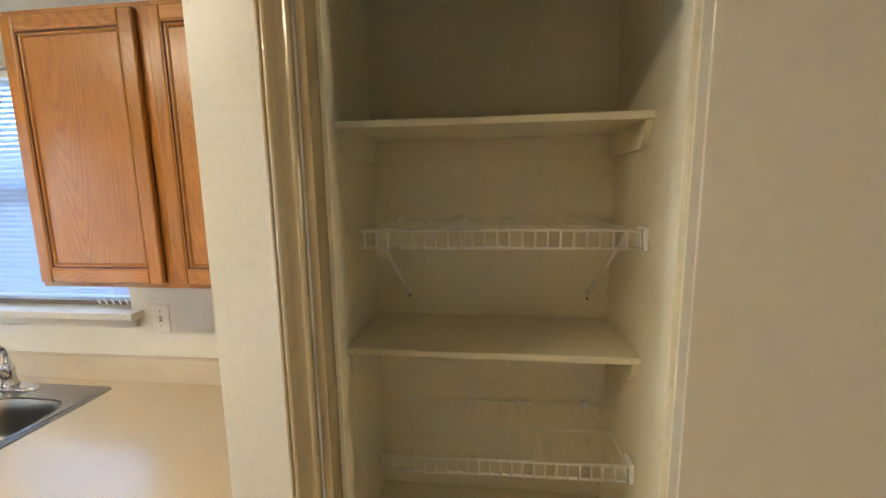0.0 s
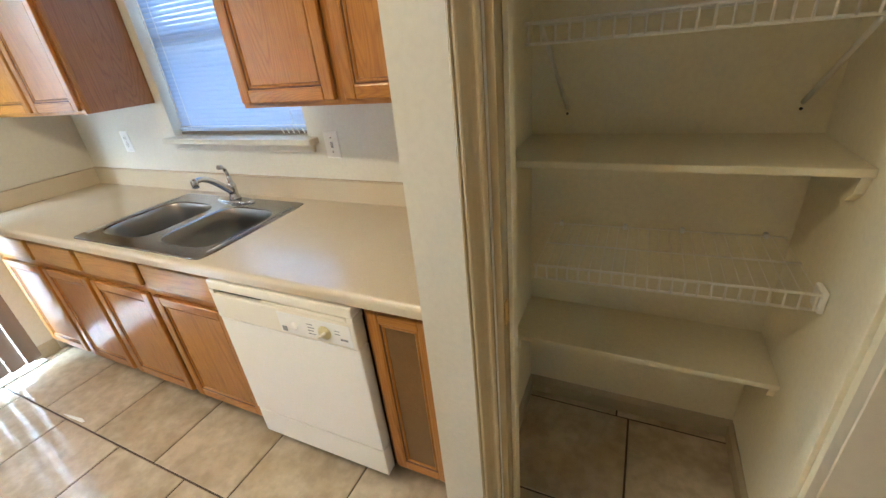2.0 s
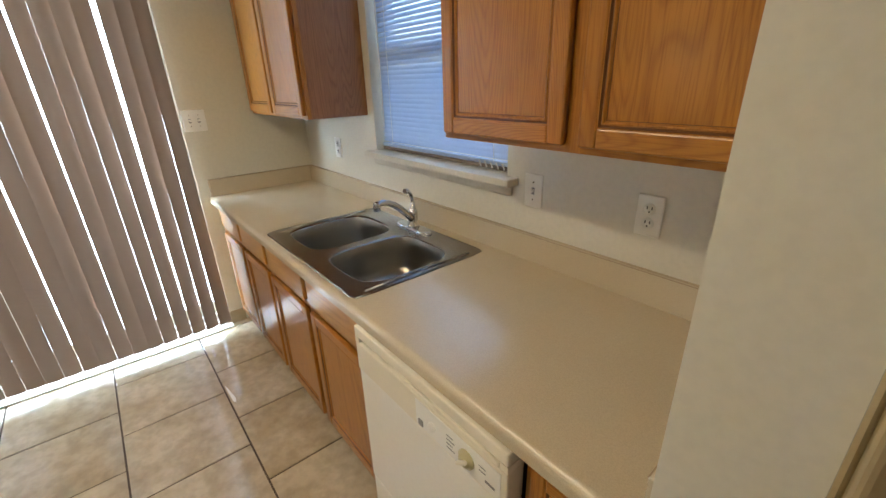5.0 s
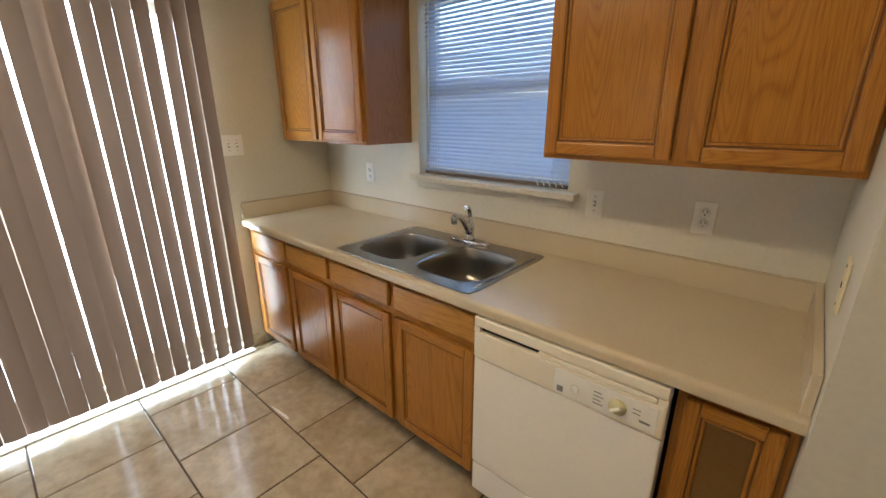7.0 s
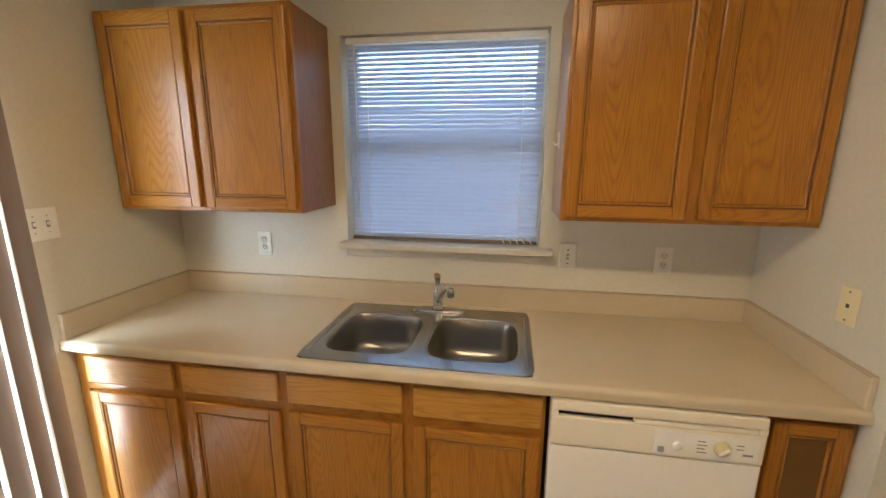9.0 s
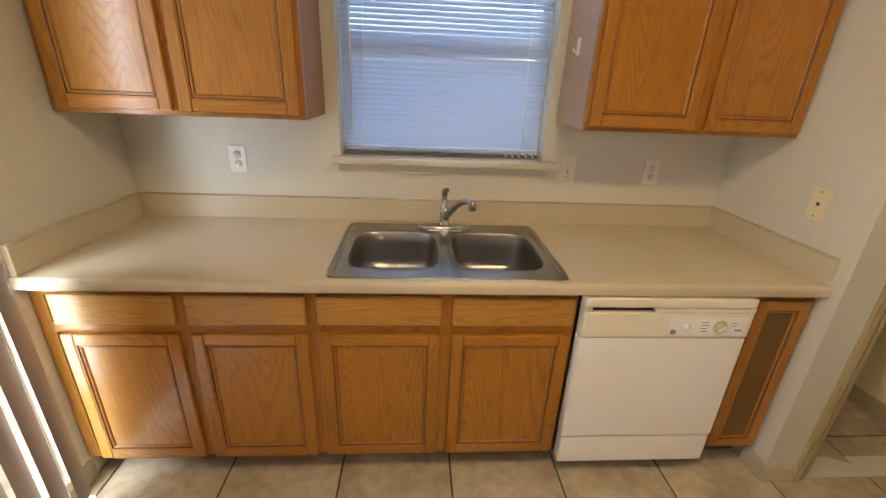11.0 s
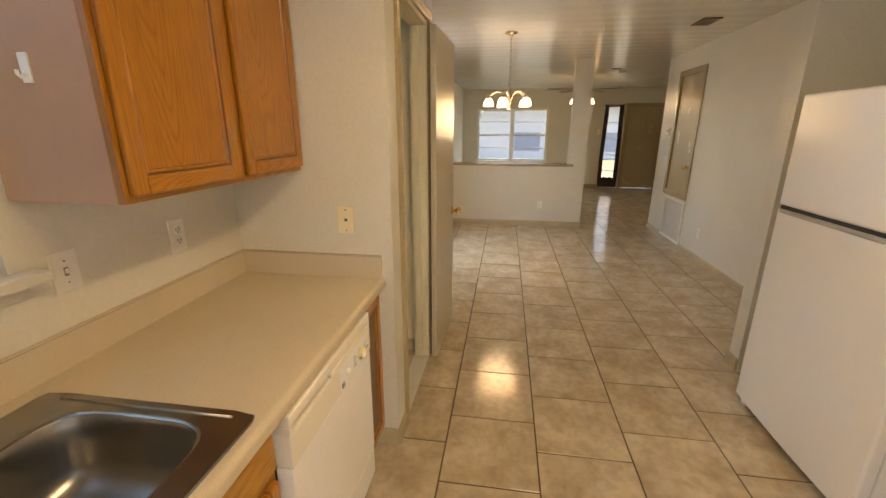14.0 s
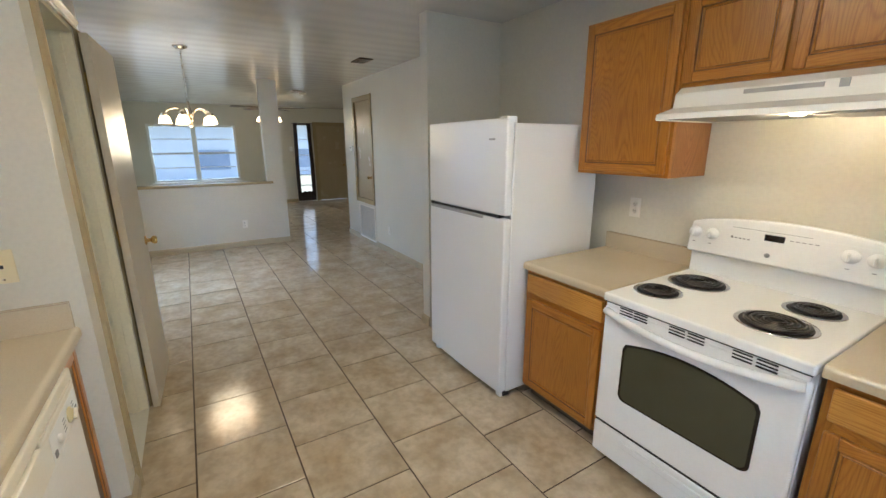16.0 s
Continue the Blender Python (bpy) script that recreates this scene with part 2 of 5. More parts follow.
def prism(bm, outline, axis, a, b):
    """An outline in the other two axes (in xyz order), drawn out along an axis from a to b."""
    def at(p, q):
        if axis == "x":
            return (q, p[0], p[1])
        if axis == "y":
            return (p[0], q, p[1])
        return (p[0], p[1], q)
    r0 = [bm.verts.new(at(p, a)) for p in outline]
    r1 = [bm.verts.new(at(p, b)) for p in outline]
    n = len(outline)
    fs = [bm.faces.new((r0[i], r0[(i + 1) % n], r1[(i + 1) % n], r1[i])) for i in range(n)]
    fs += [bm.faces.new(r0[::-1]), bm.faces.new(r1)]
    bmesh.ops.recalc_face_normals(bm, faces=fs)
    return bm


def tube(bm, pts, r, seg=8, caps=True):
    pts = [Vector(p) for p in pts]
    rs = r if isinstance(r, (list, tuple)) else [r] * len(pts)
    rings = []
    up = Vector((0.13, 0.27, 0.95)).normalized()
    for i, p in enumerate(pts):
        d = (pts[min(i + 1, len(pts) - 1)] - pts[max(i - 1, 0)]).normalized()
        side = d.cross(up)
        if side.length < 0.05:
            side = d.cross(Vector((1, 0, 0)))
        side.normalize()
        top = side.cross(d)
        rings.append([bm.verts.new(p + rs[i] * (math.cos(2 * math.pi * k / seg) * side + math.sin(2 * math.pi * k / seg) * top)) for k in range(seg)])
    for a, b in zip(rings, rings[1:]):
        for k in range(seg):
            bm.faces.new((a[k], b[k], b[(k + 1) % seg], a[(k + 1) % seg])).smooth = True
    if caps:
        bm.faces.new(rings[0])
        bm.faces.new(rings[-1][::-1])
    return bm


def lathe(bm, profile, centre, axis="z", seg=24, smooth=True):
    """Profile of (radius, height) turned about an axis through centre."""
    c = Vector(centre)
    rings = []
    for r, h in profile:
        ring = []
        for k in range(seg):
            a = 2 * math.pi * k / seg
            u, v = r * math.cos(a), r * math.sin(a)
            off = {"z": (u, v, h), "y": (u, h, -v), "x": (h, u, v)}[axis]
            ring.append(bm.verts.new(c + Vector(off)))
        rings.append(ring)
    fs = []
    for a, b in zip(rings, rings[1:]):
        for k in range(seg):
            f = bm.faces.new((a[k], a[(k + 1) % seg], b[(k + 1) % seg], b[k]))
            f.smooth = smooth
            fs.append(f)
    if profile[0][0] > 1e-6:
        fs.append(bm.faces.new(rings[0][::-1]))
    if profile[-1][0] > 1e-6:
        fs.append(bm.faces.new(rings[-1]))
    bmesh.ops.recalc_face_normals(bm, faces=fs)
    return bm


def thing(name, xyz, label, category, group="", kind="", turn=0.0):
    ob = new(name)
    ob.empty_display_size = 0.05
    ob.matrix_world = pose(*xyz, 0, 0, turn)
    return tagged(ob, label, category, group, kind)


def part(name, bm, material, parent=None, label=""):
    """Links a bmesh as one mesh object under a thing or a part."""
    me = bpy.data.meshes.new(name)
    bm.to_mesh(me)
    bm.free()
    me.materials.append(material)
    ob = new(name, me)
    if parent is not None:
        ob.parent = parent
    if label:
        ob["label"] = label
    return ob


def solid(name, bm, material, label, category, kind="structure", group=""):
    return tagged(part(name, bm, material), label, category, group, kind)


def B(*boxes, bevel=0.0, segments=1):
    bm = bmesh.new()
    for b in boxes:
        box(bm, *b, bevel=bevel, segments=segments)
    return bm


def panelled(axis, face, back, span, heights, holes=()):
    """A wall at right angles to axis ('x' or 'y') between face and back, with holes (a0, a1, z0, z1) right through it."""
    bm = bmesh.new()
    us = sorted({*span, *(h[0] for h in holes), *(h[1] for h in holes)})
    zs = sorted({*heights, *(h[2] for h in holes), *(h[3] for h in holes)})
    us = [u for u in us if span[0] <= u <= span[1]]
    zs = [z for z in zs if heights[0] <= z <= heights[1]]

    def full(i, j):
        if not (0 <= i < len(us) - 1 and 0 <= j < len(zs) - 1):
            return False
        u, z = 0.5 * (us[i] + us[i + 1]), 0.5 * (zs[j] + zs[j + 1])
        return not any(h[0] < u < h[1] and h[2] < z < h[3] for h in holes)
    cache = {}

    def v(i, j, s):
        if (i, j, s) not in cache:
            d = face if s == 0 else back
            cache[i, j, s] = bm.verts.new((us[i], d, zs[j]) if axis == "y" else (d, us[i], zs[j]))
        return cache[i, j, s]
    for i in range(len(us) - 1):
        for j in range(len(zs) - 1):
            if not full(i, j):
                continue
            for s in (0, 1):
                bm.faces.new((v(i, j, s), v(i + 1, j, s), v(i + 1, j + 1, s), v(i, j + 1, s)))
            for di, dj, a, b in ((-1, 0, (i, j), (i, j + 1)), (1, 0, (i + 1, j), (i + 1, j + 1)), (0, -1, (i, j), (i + 1, j)), (0, 1, (i, j + 1), (i + 1, j + 1))):
                if not full(i + di, j + dj):
                    bm.faces.new((v(*a, 0), v(*b, 0), v(*b, 1), v(*a, 1)))
    bmesh.ops.recalc_face_normals(bm, faces=bm.faces)
    return bm


# ---- the large structure ----
H = 2.44
WIN = (-1.788, -0.892, 1.150, 2.062)
DWIN = (2.74, 3.62, 0.51, 2.03)
SLIDER = (-2.62, -0.712, 0.0, 2.06)
EWIN = (-2.19, -0.385, 0.66, 1.975)
SIDEL = (-3.985, -3.565, 0.03, 2.04)
EDOOR = (-4.96, -4.12, 0.0, 2.03)
PDOOR = (0.175, 0.825, 0.0, 2.05)
CLOSET = (3.89, 4.54, 0.685, 2.145)
solid("wall_north", panelled("y", 0.0, 0.14, (-2.80, 9.84), (-0.02, H), [WIN, DWIN]), WALL, "off-white painted wall with two windows", "wall")
solid("wall_west", panelled("x", -2.68, -2.82, (-3.50, 0.0), (-0.02, H), [SLIDER]), WALL, "off-white painted wall with a sliding patio door", "wall")
solid("wall_south_kitchen", panelled("y", -3.36, -3.50, (-2.68, 0.92), (-0.02, H)), WALL, "off-white painted wall behind the range", "wall")
solid("wall_fridge_stub", panelled("x", 0.92, 1.03, (-3.50, -2.68), (-0.02, H)), WALL, "short off-white wall beside the refrigerator", "wall")
solid("wall_hall", panelled("y", -3.40, -3.52, (1.03, 5.06), (-0.02, H), [(CLOSET[0], CLOSET[1], CLOSET[2], CLOSET[3])]), WALL, "off-white painted hall wall with a closet door", "wall")
solid("wall_hall_end", panelled("x", 5.06, 4.94, (-5.60, -3.52), (-0.02, H)), WALL, "off-white painted wall round the hall corner", "wall")
solid("wall_south_living", panelled("y", -5.60, -5.74, (4.94, 9.84), (-0.02, H)), WALL, "off-white painted living room wall", "wall")
solid("wall_east", panelled("x", 9.70, 9.84, (-5.60, 0.0), (-0.02, H), [EWIN, SIDEL, EDOOR]), WALL, "off-white painted wall with window and front door", "wall")
solid("wall_pantry_west", panelled("x", -0.018, 0.088, (-0.70, 0.0), (-0.02, H)), WALL, "off-white painted wall between counter and pantry", "wall")
solid("wall_pantry_front", panelled("y", -0.70, -0.60, (0.088, 1.0), (-0.02, H), [PDOOR]), WALL, "off-white painted pantry front with a doorway", "wall")
solid("wall_pantry_east", panelled("x", 0.868, 1.0, (-0.60, 0.0), (-0.02, H)), WALL_IN, "cream painted pantry side wall", "wall")
solid("pantry_lining", B((0.088, -0.60, 0.0, 0.0905, -0.001, H - 0.001), (0.0905, -0.0035, 0.0, 0.868, -0.001, H - 0.001)), WALL_IN, "cream painted pantry inside", "wall")
solid("wall_half", panelled("x", 4.93, 5.05, (-2.10, 0.0), (-0.02, 0.935)), WALL, "off-white painted half wall of the dining area", "wall")
solid("wall_half_post", panelled("x", 4.925, 5.055, (-2.35, -2.10), (-0.02, H)), WALL, "off-white square post at the end of the half wall", "wall")
solid("half_wall_cap", B((4.892, -2.0985, 0.935, 5.085, -0.001, 0.972), (4.892, -2.175, 0.936, 4.9245, -2.0985, 0.971), bevel=0.006, segments=2), TRIM, "tan painted cap on the half wall", "trim")
solid("ceiling", B((-2.82, -5.74, H, 9.84, 0.14, H + 0.12)), CEIL, "semi-gloss painted ceiling with slight waves", "ceiling")


def baseboard(name, axis, face, a, b, out, label="tan painted baseboard"):
    """A moulded strip on a wall; out: the way into the room."""
    prof = [(0, 0.0), (0.013, 0.0), (0.013, 0.060), (0.009, 0.072), (0.004, 0.082), (0, 0.084)]
    bm = bmesh.new()
    if axis == "y":
        prism(bm, [(face + out * p, z) for p, z in prof], "x", a, b)
    else:
        prism(bm, [(face + out * p, z) for p, z in prof], "y", a, b)
    return solid(name, bm, BASEBOARD, label, "baseboard")


baseboard("baseboard", "y", 0.0, 1.0, 4.93, -1)
baseboard("baseboard", "x", 1.0, -0.70, 0.0, 1)
baseboard("baseboard", "y", -0.70, -0.031, 0.115, -1)
baseboard("baseboard", "y", -0.70, 0.886, 1.013, -1)
baseboard("baseboard", "x", -0.018, -0.70, -0.60, -1)
baseboard("baseboard", "x", 4.93, -2.35, -0.013, -1)
baseboard("baseboard", "y", -2.35, 4.917, 5.068, -1)
baseboard("baseboard", "y", -3.40, 1.03, 5.073, 1)
baseboard("baseboard", "x", 5.06, -5.587, -3.40, 1)
baseboard("baseboard", "x", 9.70, -3.54, 0.0, -1)
baseboard("baseboard", "x", -2.68, -0.745, -0.62, 1)
baseboard("baseboard", "x", 1.03, -3.387, -2.68, 1)
baseboard("baseboard", "y", -2.68, 0.92, 1.043, 1)
baseboard("baseboard", "y", -0.0035, 0.0905, 0.868, -1, "cream painted pantry baseboard")
baseboard("baseboard", "x", 0.0905, -0.585, -0.017, 1, "cream painted pantry baseboard")
baseboard("baseboard", "x", 0.868, -0.585, -0.017, -1, "cream painted pantry baseboard")


# ---- pantry doorway: casing, jamb, door ----
def casing_profile(w, d):
    """Colonial casing, from the opening outwards: w wide, d deep at its crown."""
    return [(0, 0), (w, 0), (w, 0.70 * d), (0.93 * w, 0.76 * d), (0.89 * w, 0.70 * d), (0.86 * w, 0.62 * d), (0.83 * w, 0.80 * d), (0.78 * w, 0.95 * d), (0.72 * w, 1.0 * d), (0.65 * w, 0.96 * d), (0.52 * w, 0.76 * d), (0.40 * w, 0.55 * d), (0.30 * w, 0.42 * d), (0.22 * w, 0.36 * d), (0.17 * w, 0.48 * d), (0.10 * w, 0.52 * d), (0.03 * w, 0.46 * d), (0, 0.36 * d)]


def pantry_frame():
    t = thing("pantry_door_frame", (0.5, -0.70, 0), "tan painted moulded door casing round the pantry", "door frame", kind="structure")
    x0, x1, top = PDOOR[0] - 0.5, PDOOR[1] - 0.5, PDOOR[3]
    w, d = 0.055, 0.022
    for name, edge, s in (("casing_left", x0, -1), ("casing_right", x1, 1)):
        bm = prism(bmesh.new(), [(edge + s * (0.004 + p), -q) for p, q in casing_profile(w, d)], "z", 0.0, top + 0.004)
        part(name, bm, TRIM, t)
    bm = prism(bmesh.new(), [(-q, top + 0.006 + p) for p, q in casing_profile(w, d)], "x", x0 - 0.004 - w, x1 + 0.004 + w)
    part("casing_head", bm, TRIM, t)
    part("jamb_left", B((x0 - 0.001, 0.002, 0, x0 + 0.016, 0.098, top), bevel=0.001), TRIM, t)
    part("door_stop", B((x0 + 0.0165, 0.045, 0, x0 + 0.027, 0.082, top), bevel=0.001), WALL_IN, t, "cream painted door stop")
    part("jamb_right", B((x1 - 0.016, 0.002, 0, x1 + 0.001, 0.098, top), (x1 - 0.027, 0.045, 0, x1 - 0.016, 0.082, top), bevel=0.001), WALL_IN, t)
    part("jamb_head", B((x0, 0.002, top - 0.016, x1, 0.098, top)), WALL_IN, t)
    part("strike_plate", B((x0 + 0.0155, 0.010, 0.885, x0 + 0.0185, 0.036, 0.945), bevel=0.0008), BRASS, t, "worn brass strike plate")


pantry_frame()


def knob_set(parent, x, z, y_front, y_back):
    for name, y, s in (("knob", y_front, -1), ("knob", y_back, 1)):
        k = part(name, lathe(bmesh.new(), [(0.030, 0.0), (0.030, s * 0.006), (0.012, s * 0.010), (0.011, s * 0.030), (0.020, s * 0.036), (0.027, s * 0.046), (0.027, s * 0.056), (0.020, s * 0.064), (0.0, s * 0.066)], (x, y, z), "y", 20), BRASS, parent, "polished brass knob")


def pantry_door():
    """Hollow-core slab, swung wide open on its right-hand hinges."""
    w, th = 0.605, 0.035
    t = thing("pantry_door", (0.782, -0.724, 0.012), "tan painted flush pantry door, standing open", "door", turn=177.5)
    part("slab", B((-w, 0.0, 0.0, 0.0, th, 2.02), bevel=0.002), DOORP, t)
    knob_set(t, -w + 0.06, 0.90, 0.0, th)
    for z in (0.22, 1.02, 1.80):
        part("hinge", tube(bmesh.new(), [(-0.016, -0.004, z - 0.045), (-0.016, -0.004, z + 0.045)], 0.006, 8), BRASS, t)
    part("latch_plate", B((-w - 0.001, 0.006, 0.87, -w + 0.001, 0.029, 0.93)), BRASS, t)


pantry_door()


# ---- windows and blinds ----
def mini_blind_window(name, hole, label, pitch, seed):
    """Window set in a drywall opening: frame, glass, stool, apron; the blind is a thing of its own."""
    x0, x1, z0, z1 = hole
    rnd = random.Random(seed)
    cx, w, h = 0.5 * (x0 + x1), x1 - x0, z1 - z0
    t = thing(name, (cx, 0, z0), label, "window", kind="structure")
    a = w / 2
    fr = part("window_frame", B((-a, 0.085, 0, -a + 0.045, 0.13, h), (a - 0.045, 0.085, 0, a, 0.13, h), (-a + 0.045, 0.085, h - 0.045, a - 0.045, 0.13, h), (-a + 0.045, 0.085, 0.0, a - 0.045, 0.13, 0.05), (-a + 0.045, 0.078, h * 0.47, a - 0.045, 0.125, h * 0.47 + 0.045), bevel=0.003), PLASTIC, t)
    for p0, p1 in ((0.05, h * 0.47), (h * 0.47 + 0.045, h - 0.045)):
        g = part("pane", B((-a + 0.045, 0.104, p0, a - 0.045, 0.108, p1)), GLASS, t)
        g.visible_shadow = False
    part("stool", B((-a - 0.028, -0.060, -0.022, a + 0.055, 0.0, 0.006), (-a + 0.001, -0.001, -0.020, a - 0.001, 0.084, 0.006), bevel=0.004, segments=2), STOOL, t, "dull cream painted window stool")
    part("apron", B((-a - 0.006, -0.018, -0.062, a + 0.030, -0.001, -0.023), bevel=0.004), STOOL, t)
    b = thing("mini_blind", (cx, 0.045, z0), "white vinyl mini blind, lowered and nearly closed", "blind")
    w2 = a - 0.012
    part("head_rail", B((-w2, -0.016, h - 0.030, w2, 0.016, h - 0.003), bevel=0.002), PLASTIC, b)
    part("bottom_rail", B((-w2, -0.013, 0.026, w2, 0.013, 0.044), bevel=0.004, segments=2), H_SLAT, b, "pale bottom rail")
    # brown strip coloured for the shade between the blind and the stool
    part("sill_shade_strip", B((-w2, -0.011, 0.010, w2, 0.011, 0.0235), bevel=0.002), sill_shade, b, "dark brown strip standing in for the shade under the blind")
    n = int((h - 0.09) / pitch)
    bm = bmesh.new()
    arc = [(-0.0125, -0.0016), (-0.006, 0.0004), (0.0, 0.0012), (0.006, 0.0004), (0.0125, -0.0016)]
    rows = [[bm.verts.new((x, p, q)) for p, q in arc] for x in (-w2 + 0.004, w2 - 0.004)]
    for i in range(4):
        bm.faces.new((rows[0][i], rows[0][i + 1], rows[1][i + 1], rows[1][i])).smooth = True
    first = part("slat", bm, H_SLAT, b)
    for k in range(n):
        s = first if k == 0 else new("slat", first.data)
        s.parent = b
        s.matrix_basis = pose(0, 0, 0.062 + pitch * k, (57 - 13 * max(0.0, k / n - 0.6) / 0.4) + rnd.uniform(-4, 4), rnd.uniform(-0.12, 0.12), 0)
    for x in (-w2 * 0.78, w2 * 0.80):
        part("ladder_cord", tube(bmesh.new(), [(x, -0.014, 0.04), (x, -0.014, h - 0.03)], 0.0012, 5), PLASTIC, b)
    part("tilt_wand", tube(bmesh.new(), [(-w2 * 0.90, -0.024, 0.12), (-w2 * 0.905, -0.022, h - 0.03)], 0.0035, 6), PLASTIC, b)
    bm = bmesh.new()
    for i in range(5):
        x = w2 * (0.62 + 0.07 * i)
        tube(bm, [(x, -0.013, 0.034), (x + 0.012, -0.020, 0.030), (x + 0.02, -0.022, 0.016)], 0.003, 6)
    part("loose_cord", bm, PLASTIC, b)


sill_shade = mottled("sill_shade_brown", (0.15, 0.115, 0.085), (0.20, 0.155, 0.12), 6, 0.4)
STOOL = mottled("stool_paint", (0.58, 0.53, 0.43), (0.63, 0.58, 0.475), 3, 0.35, 0.06, 60, 80, 0.12)
mini_blind_window("window_1", WIN, "white single-hung kitchen window over the sink", 0.0205, 3)
mini_blind_window("window_2", DWIN, "white single-hung dining room window", 0.0235, 4)


def patio_door():
    y0, y1, _, z1 = SLIDER
    cy, a = 0.5 * (y0 + y1), 0.5 * (y1 - y0)
    t = thing("door_patio", (-2.70, cy, 0), "white framed sliding glass patio door", "door", kind="structure")
    part("door_frame", B((-0.11, -a, 0.0, 0.0, -a + 0.05, z1), (-0.11, a - 0.022, 0.0, 0.0, a, z1), (-0.11, -a + 0.05, z1 - 0.05, 0.0, a - 0.022, z1), (-0.11, -a + 0.05, 0.0, 0.0, a - 0.022, 0.022), bevel=0.003), PLASTIC, t)
    part("threshold", B((0.0, -a + 0.001, 0.0005, 0.090, a - 0.001, 0.012), bevel=0.003), PLASTIC, t, "white door threshold")
    for s, x in ((-1, -0.04), (1, -0.08)):
        lo, hi = (-a + 0.05, 0.03) if s < 0 else (-0.03, a - 0.022)
        leaf = part("sash", B((x - 0.014, lo, 0.022, x + 0.014, lo + 0.05, z1 - 0.05), (x - 0.014, hi - 0.036, 0.022, x + 0.014, hi, z1 - 0.05), (x - 0.014, lo + 0.05, 0.022, x + 0.014, hi - 0.036, 0.055), (x - 0.014, lo + 0.05, z1 - 0.10, x + 0.014, hi - 0.036, z1 - 0.05), bevel=0.003), PLASTIC, t)
        g = part("pane", B((x - 0.003, lo + 0.05, 0.055, x + 0.003, hi - 0.036, z1 - 0.10)), GLASS, leaf)
        g.visible_shadow = False


patio_door()


def vertical_blind():
    t = thing("vertical_blind", (-2.60, -1.70, 0), "taupe vinyl vertical blind, drawn and tilted nearly shut", "blind")
    part("head_rail", B((-0.03, -0.985, 2.085, 0.035, 0.985, 2.135), bevel=0.004), PLASTIC, t)
    part("valance", B((0.04, -0.995, 2.06, 0.046, 0.995, 2.15), bevel=0.001), PLASTIC, t)
    for y in (-0.475, 0.475):
        part("bracket", B((-0.079, y - 0.025, 2.09, -0.03, y + 0.025, 2.13)), PLASTIC, t)
    rnd = random.Random(11)
    bm = bmesh.new()
    pts = [(-0.0378 + 0.0756 * i / 6, 0.0070 * (1 - (2 * i / 6 - 1) ** 2)) for i in range(7)]
    lo = [bm.verts.new((q, p, 0.056)) for p, q in pts]
    hi = [bm.verts.new((q, p, 2.085)) for p, q in pts]
    for i in range(6):
        bm.faces.new((lo[i], lo[i + 1], hi[i + 1], hi[i])).smooth = True
    first = part("slat", bm, V_SLAT, t)
    n = 25
    for k in range(n):
        s = first if k == 0 else new("slat", first.data)
        s.parent = t
        y = 0.941 - k * 0.0765
        s.matrix_basis = pose(rnd.uniform(-0.003, 0.003), y + rnd.uniform(-0.0015, 0.0015), 0, rnd.uniform(-0.35, 0.35), rnd.uniform(-0.25, 0.25), max(-12, 16 - 1.4 * k) + rnd.uniform(-2.5, 2.5))


vertical_blind()


# ---- cabinets ----
def oak_door(parent, x0, x1, z0, z1, y, name="door", panel=None, frame_w=0.041):
    """Framed cabinet door on a front at y, facing -y: two stiles, two rails, a routed inner bead, a flat panel."""
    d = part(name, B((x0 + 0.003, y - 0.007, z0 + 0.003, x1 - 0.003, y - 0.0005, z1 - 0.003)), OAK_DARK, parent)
    for a, b in ((x0, x0 + frame_w), (x1 - frame_w, x1)):
        part("stile", B((a, y - 0.019, z0, b, y - 0.001, z1), bevel=0.005, segments=2), OAK_V, d)
    for a, b in ((z1 - frame_w, z1 - 0.0005), (z0 + 0.0005, z0 + frame_w)):
        part("rail", B((x0 + frame_w, y - 0.0186, a, x1 - frame_w, y - 0.001, b), bevel=0.004, segments=2), OAK_H, d)
    i0, i1, j0, j1 = x0 + frame_w - 0.001, x1 - frame_w + 0.001, z0 + frame_w - 0.001, z1 - frame_w + 0.001
    bm = bmesh.new()
    loops = []
    for e, q in ((0.0, 0.0165), (0.003, 0.0165), (0.0055, 0.0120), (0.0075, 0.0120), (0.010, 0.0145), (0.013, 0.0138), (0.016, 0.0100), (0.018, 0.0085)):
        loops.append([bm.verts.new((px, y - q, pz)) for px, pz in ((i0 + e, j0 + e), (i1 - e, j0 + e), (i1 - e, j1 - e), (i0 + e, j1 - e))])
    for a, b in zip(loops, loops[1:]):
        for k in range(4):
            bm.faces.new((a[k], a[(k + 1) % 4], b[(k + 1) % 4], b[k]))
    bm.faces.ensure_lookup_table()
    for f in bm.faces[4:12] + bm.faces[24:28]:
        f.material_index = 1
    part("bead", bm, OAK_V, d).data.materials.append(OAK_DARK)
    part("panel", B((i0 + 0.0175, y - 0.0095, j0 + 0.0175, i1 - 0.0175, y - 0.003, j1 - 0.0175)), panel or OAK_PANEL, d)
    return d


def drawer_front(parent, x0, x1, z0, z1, y):
    bm = B((x0, y - 0.019, z0, x1, y, z1), bevel=0.006, segments=2)
    return part("drawer_front", bm, OAK_DRAWER_LIT, parent)


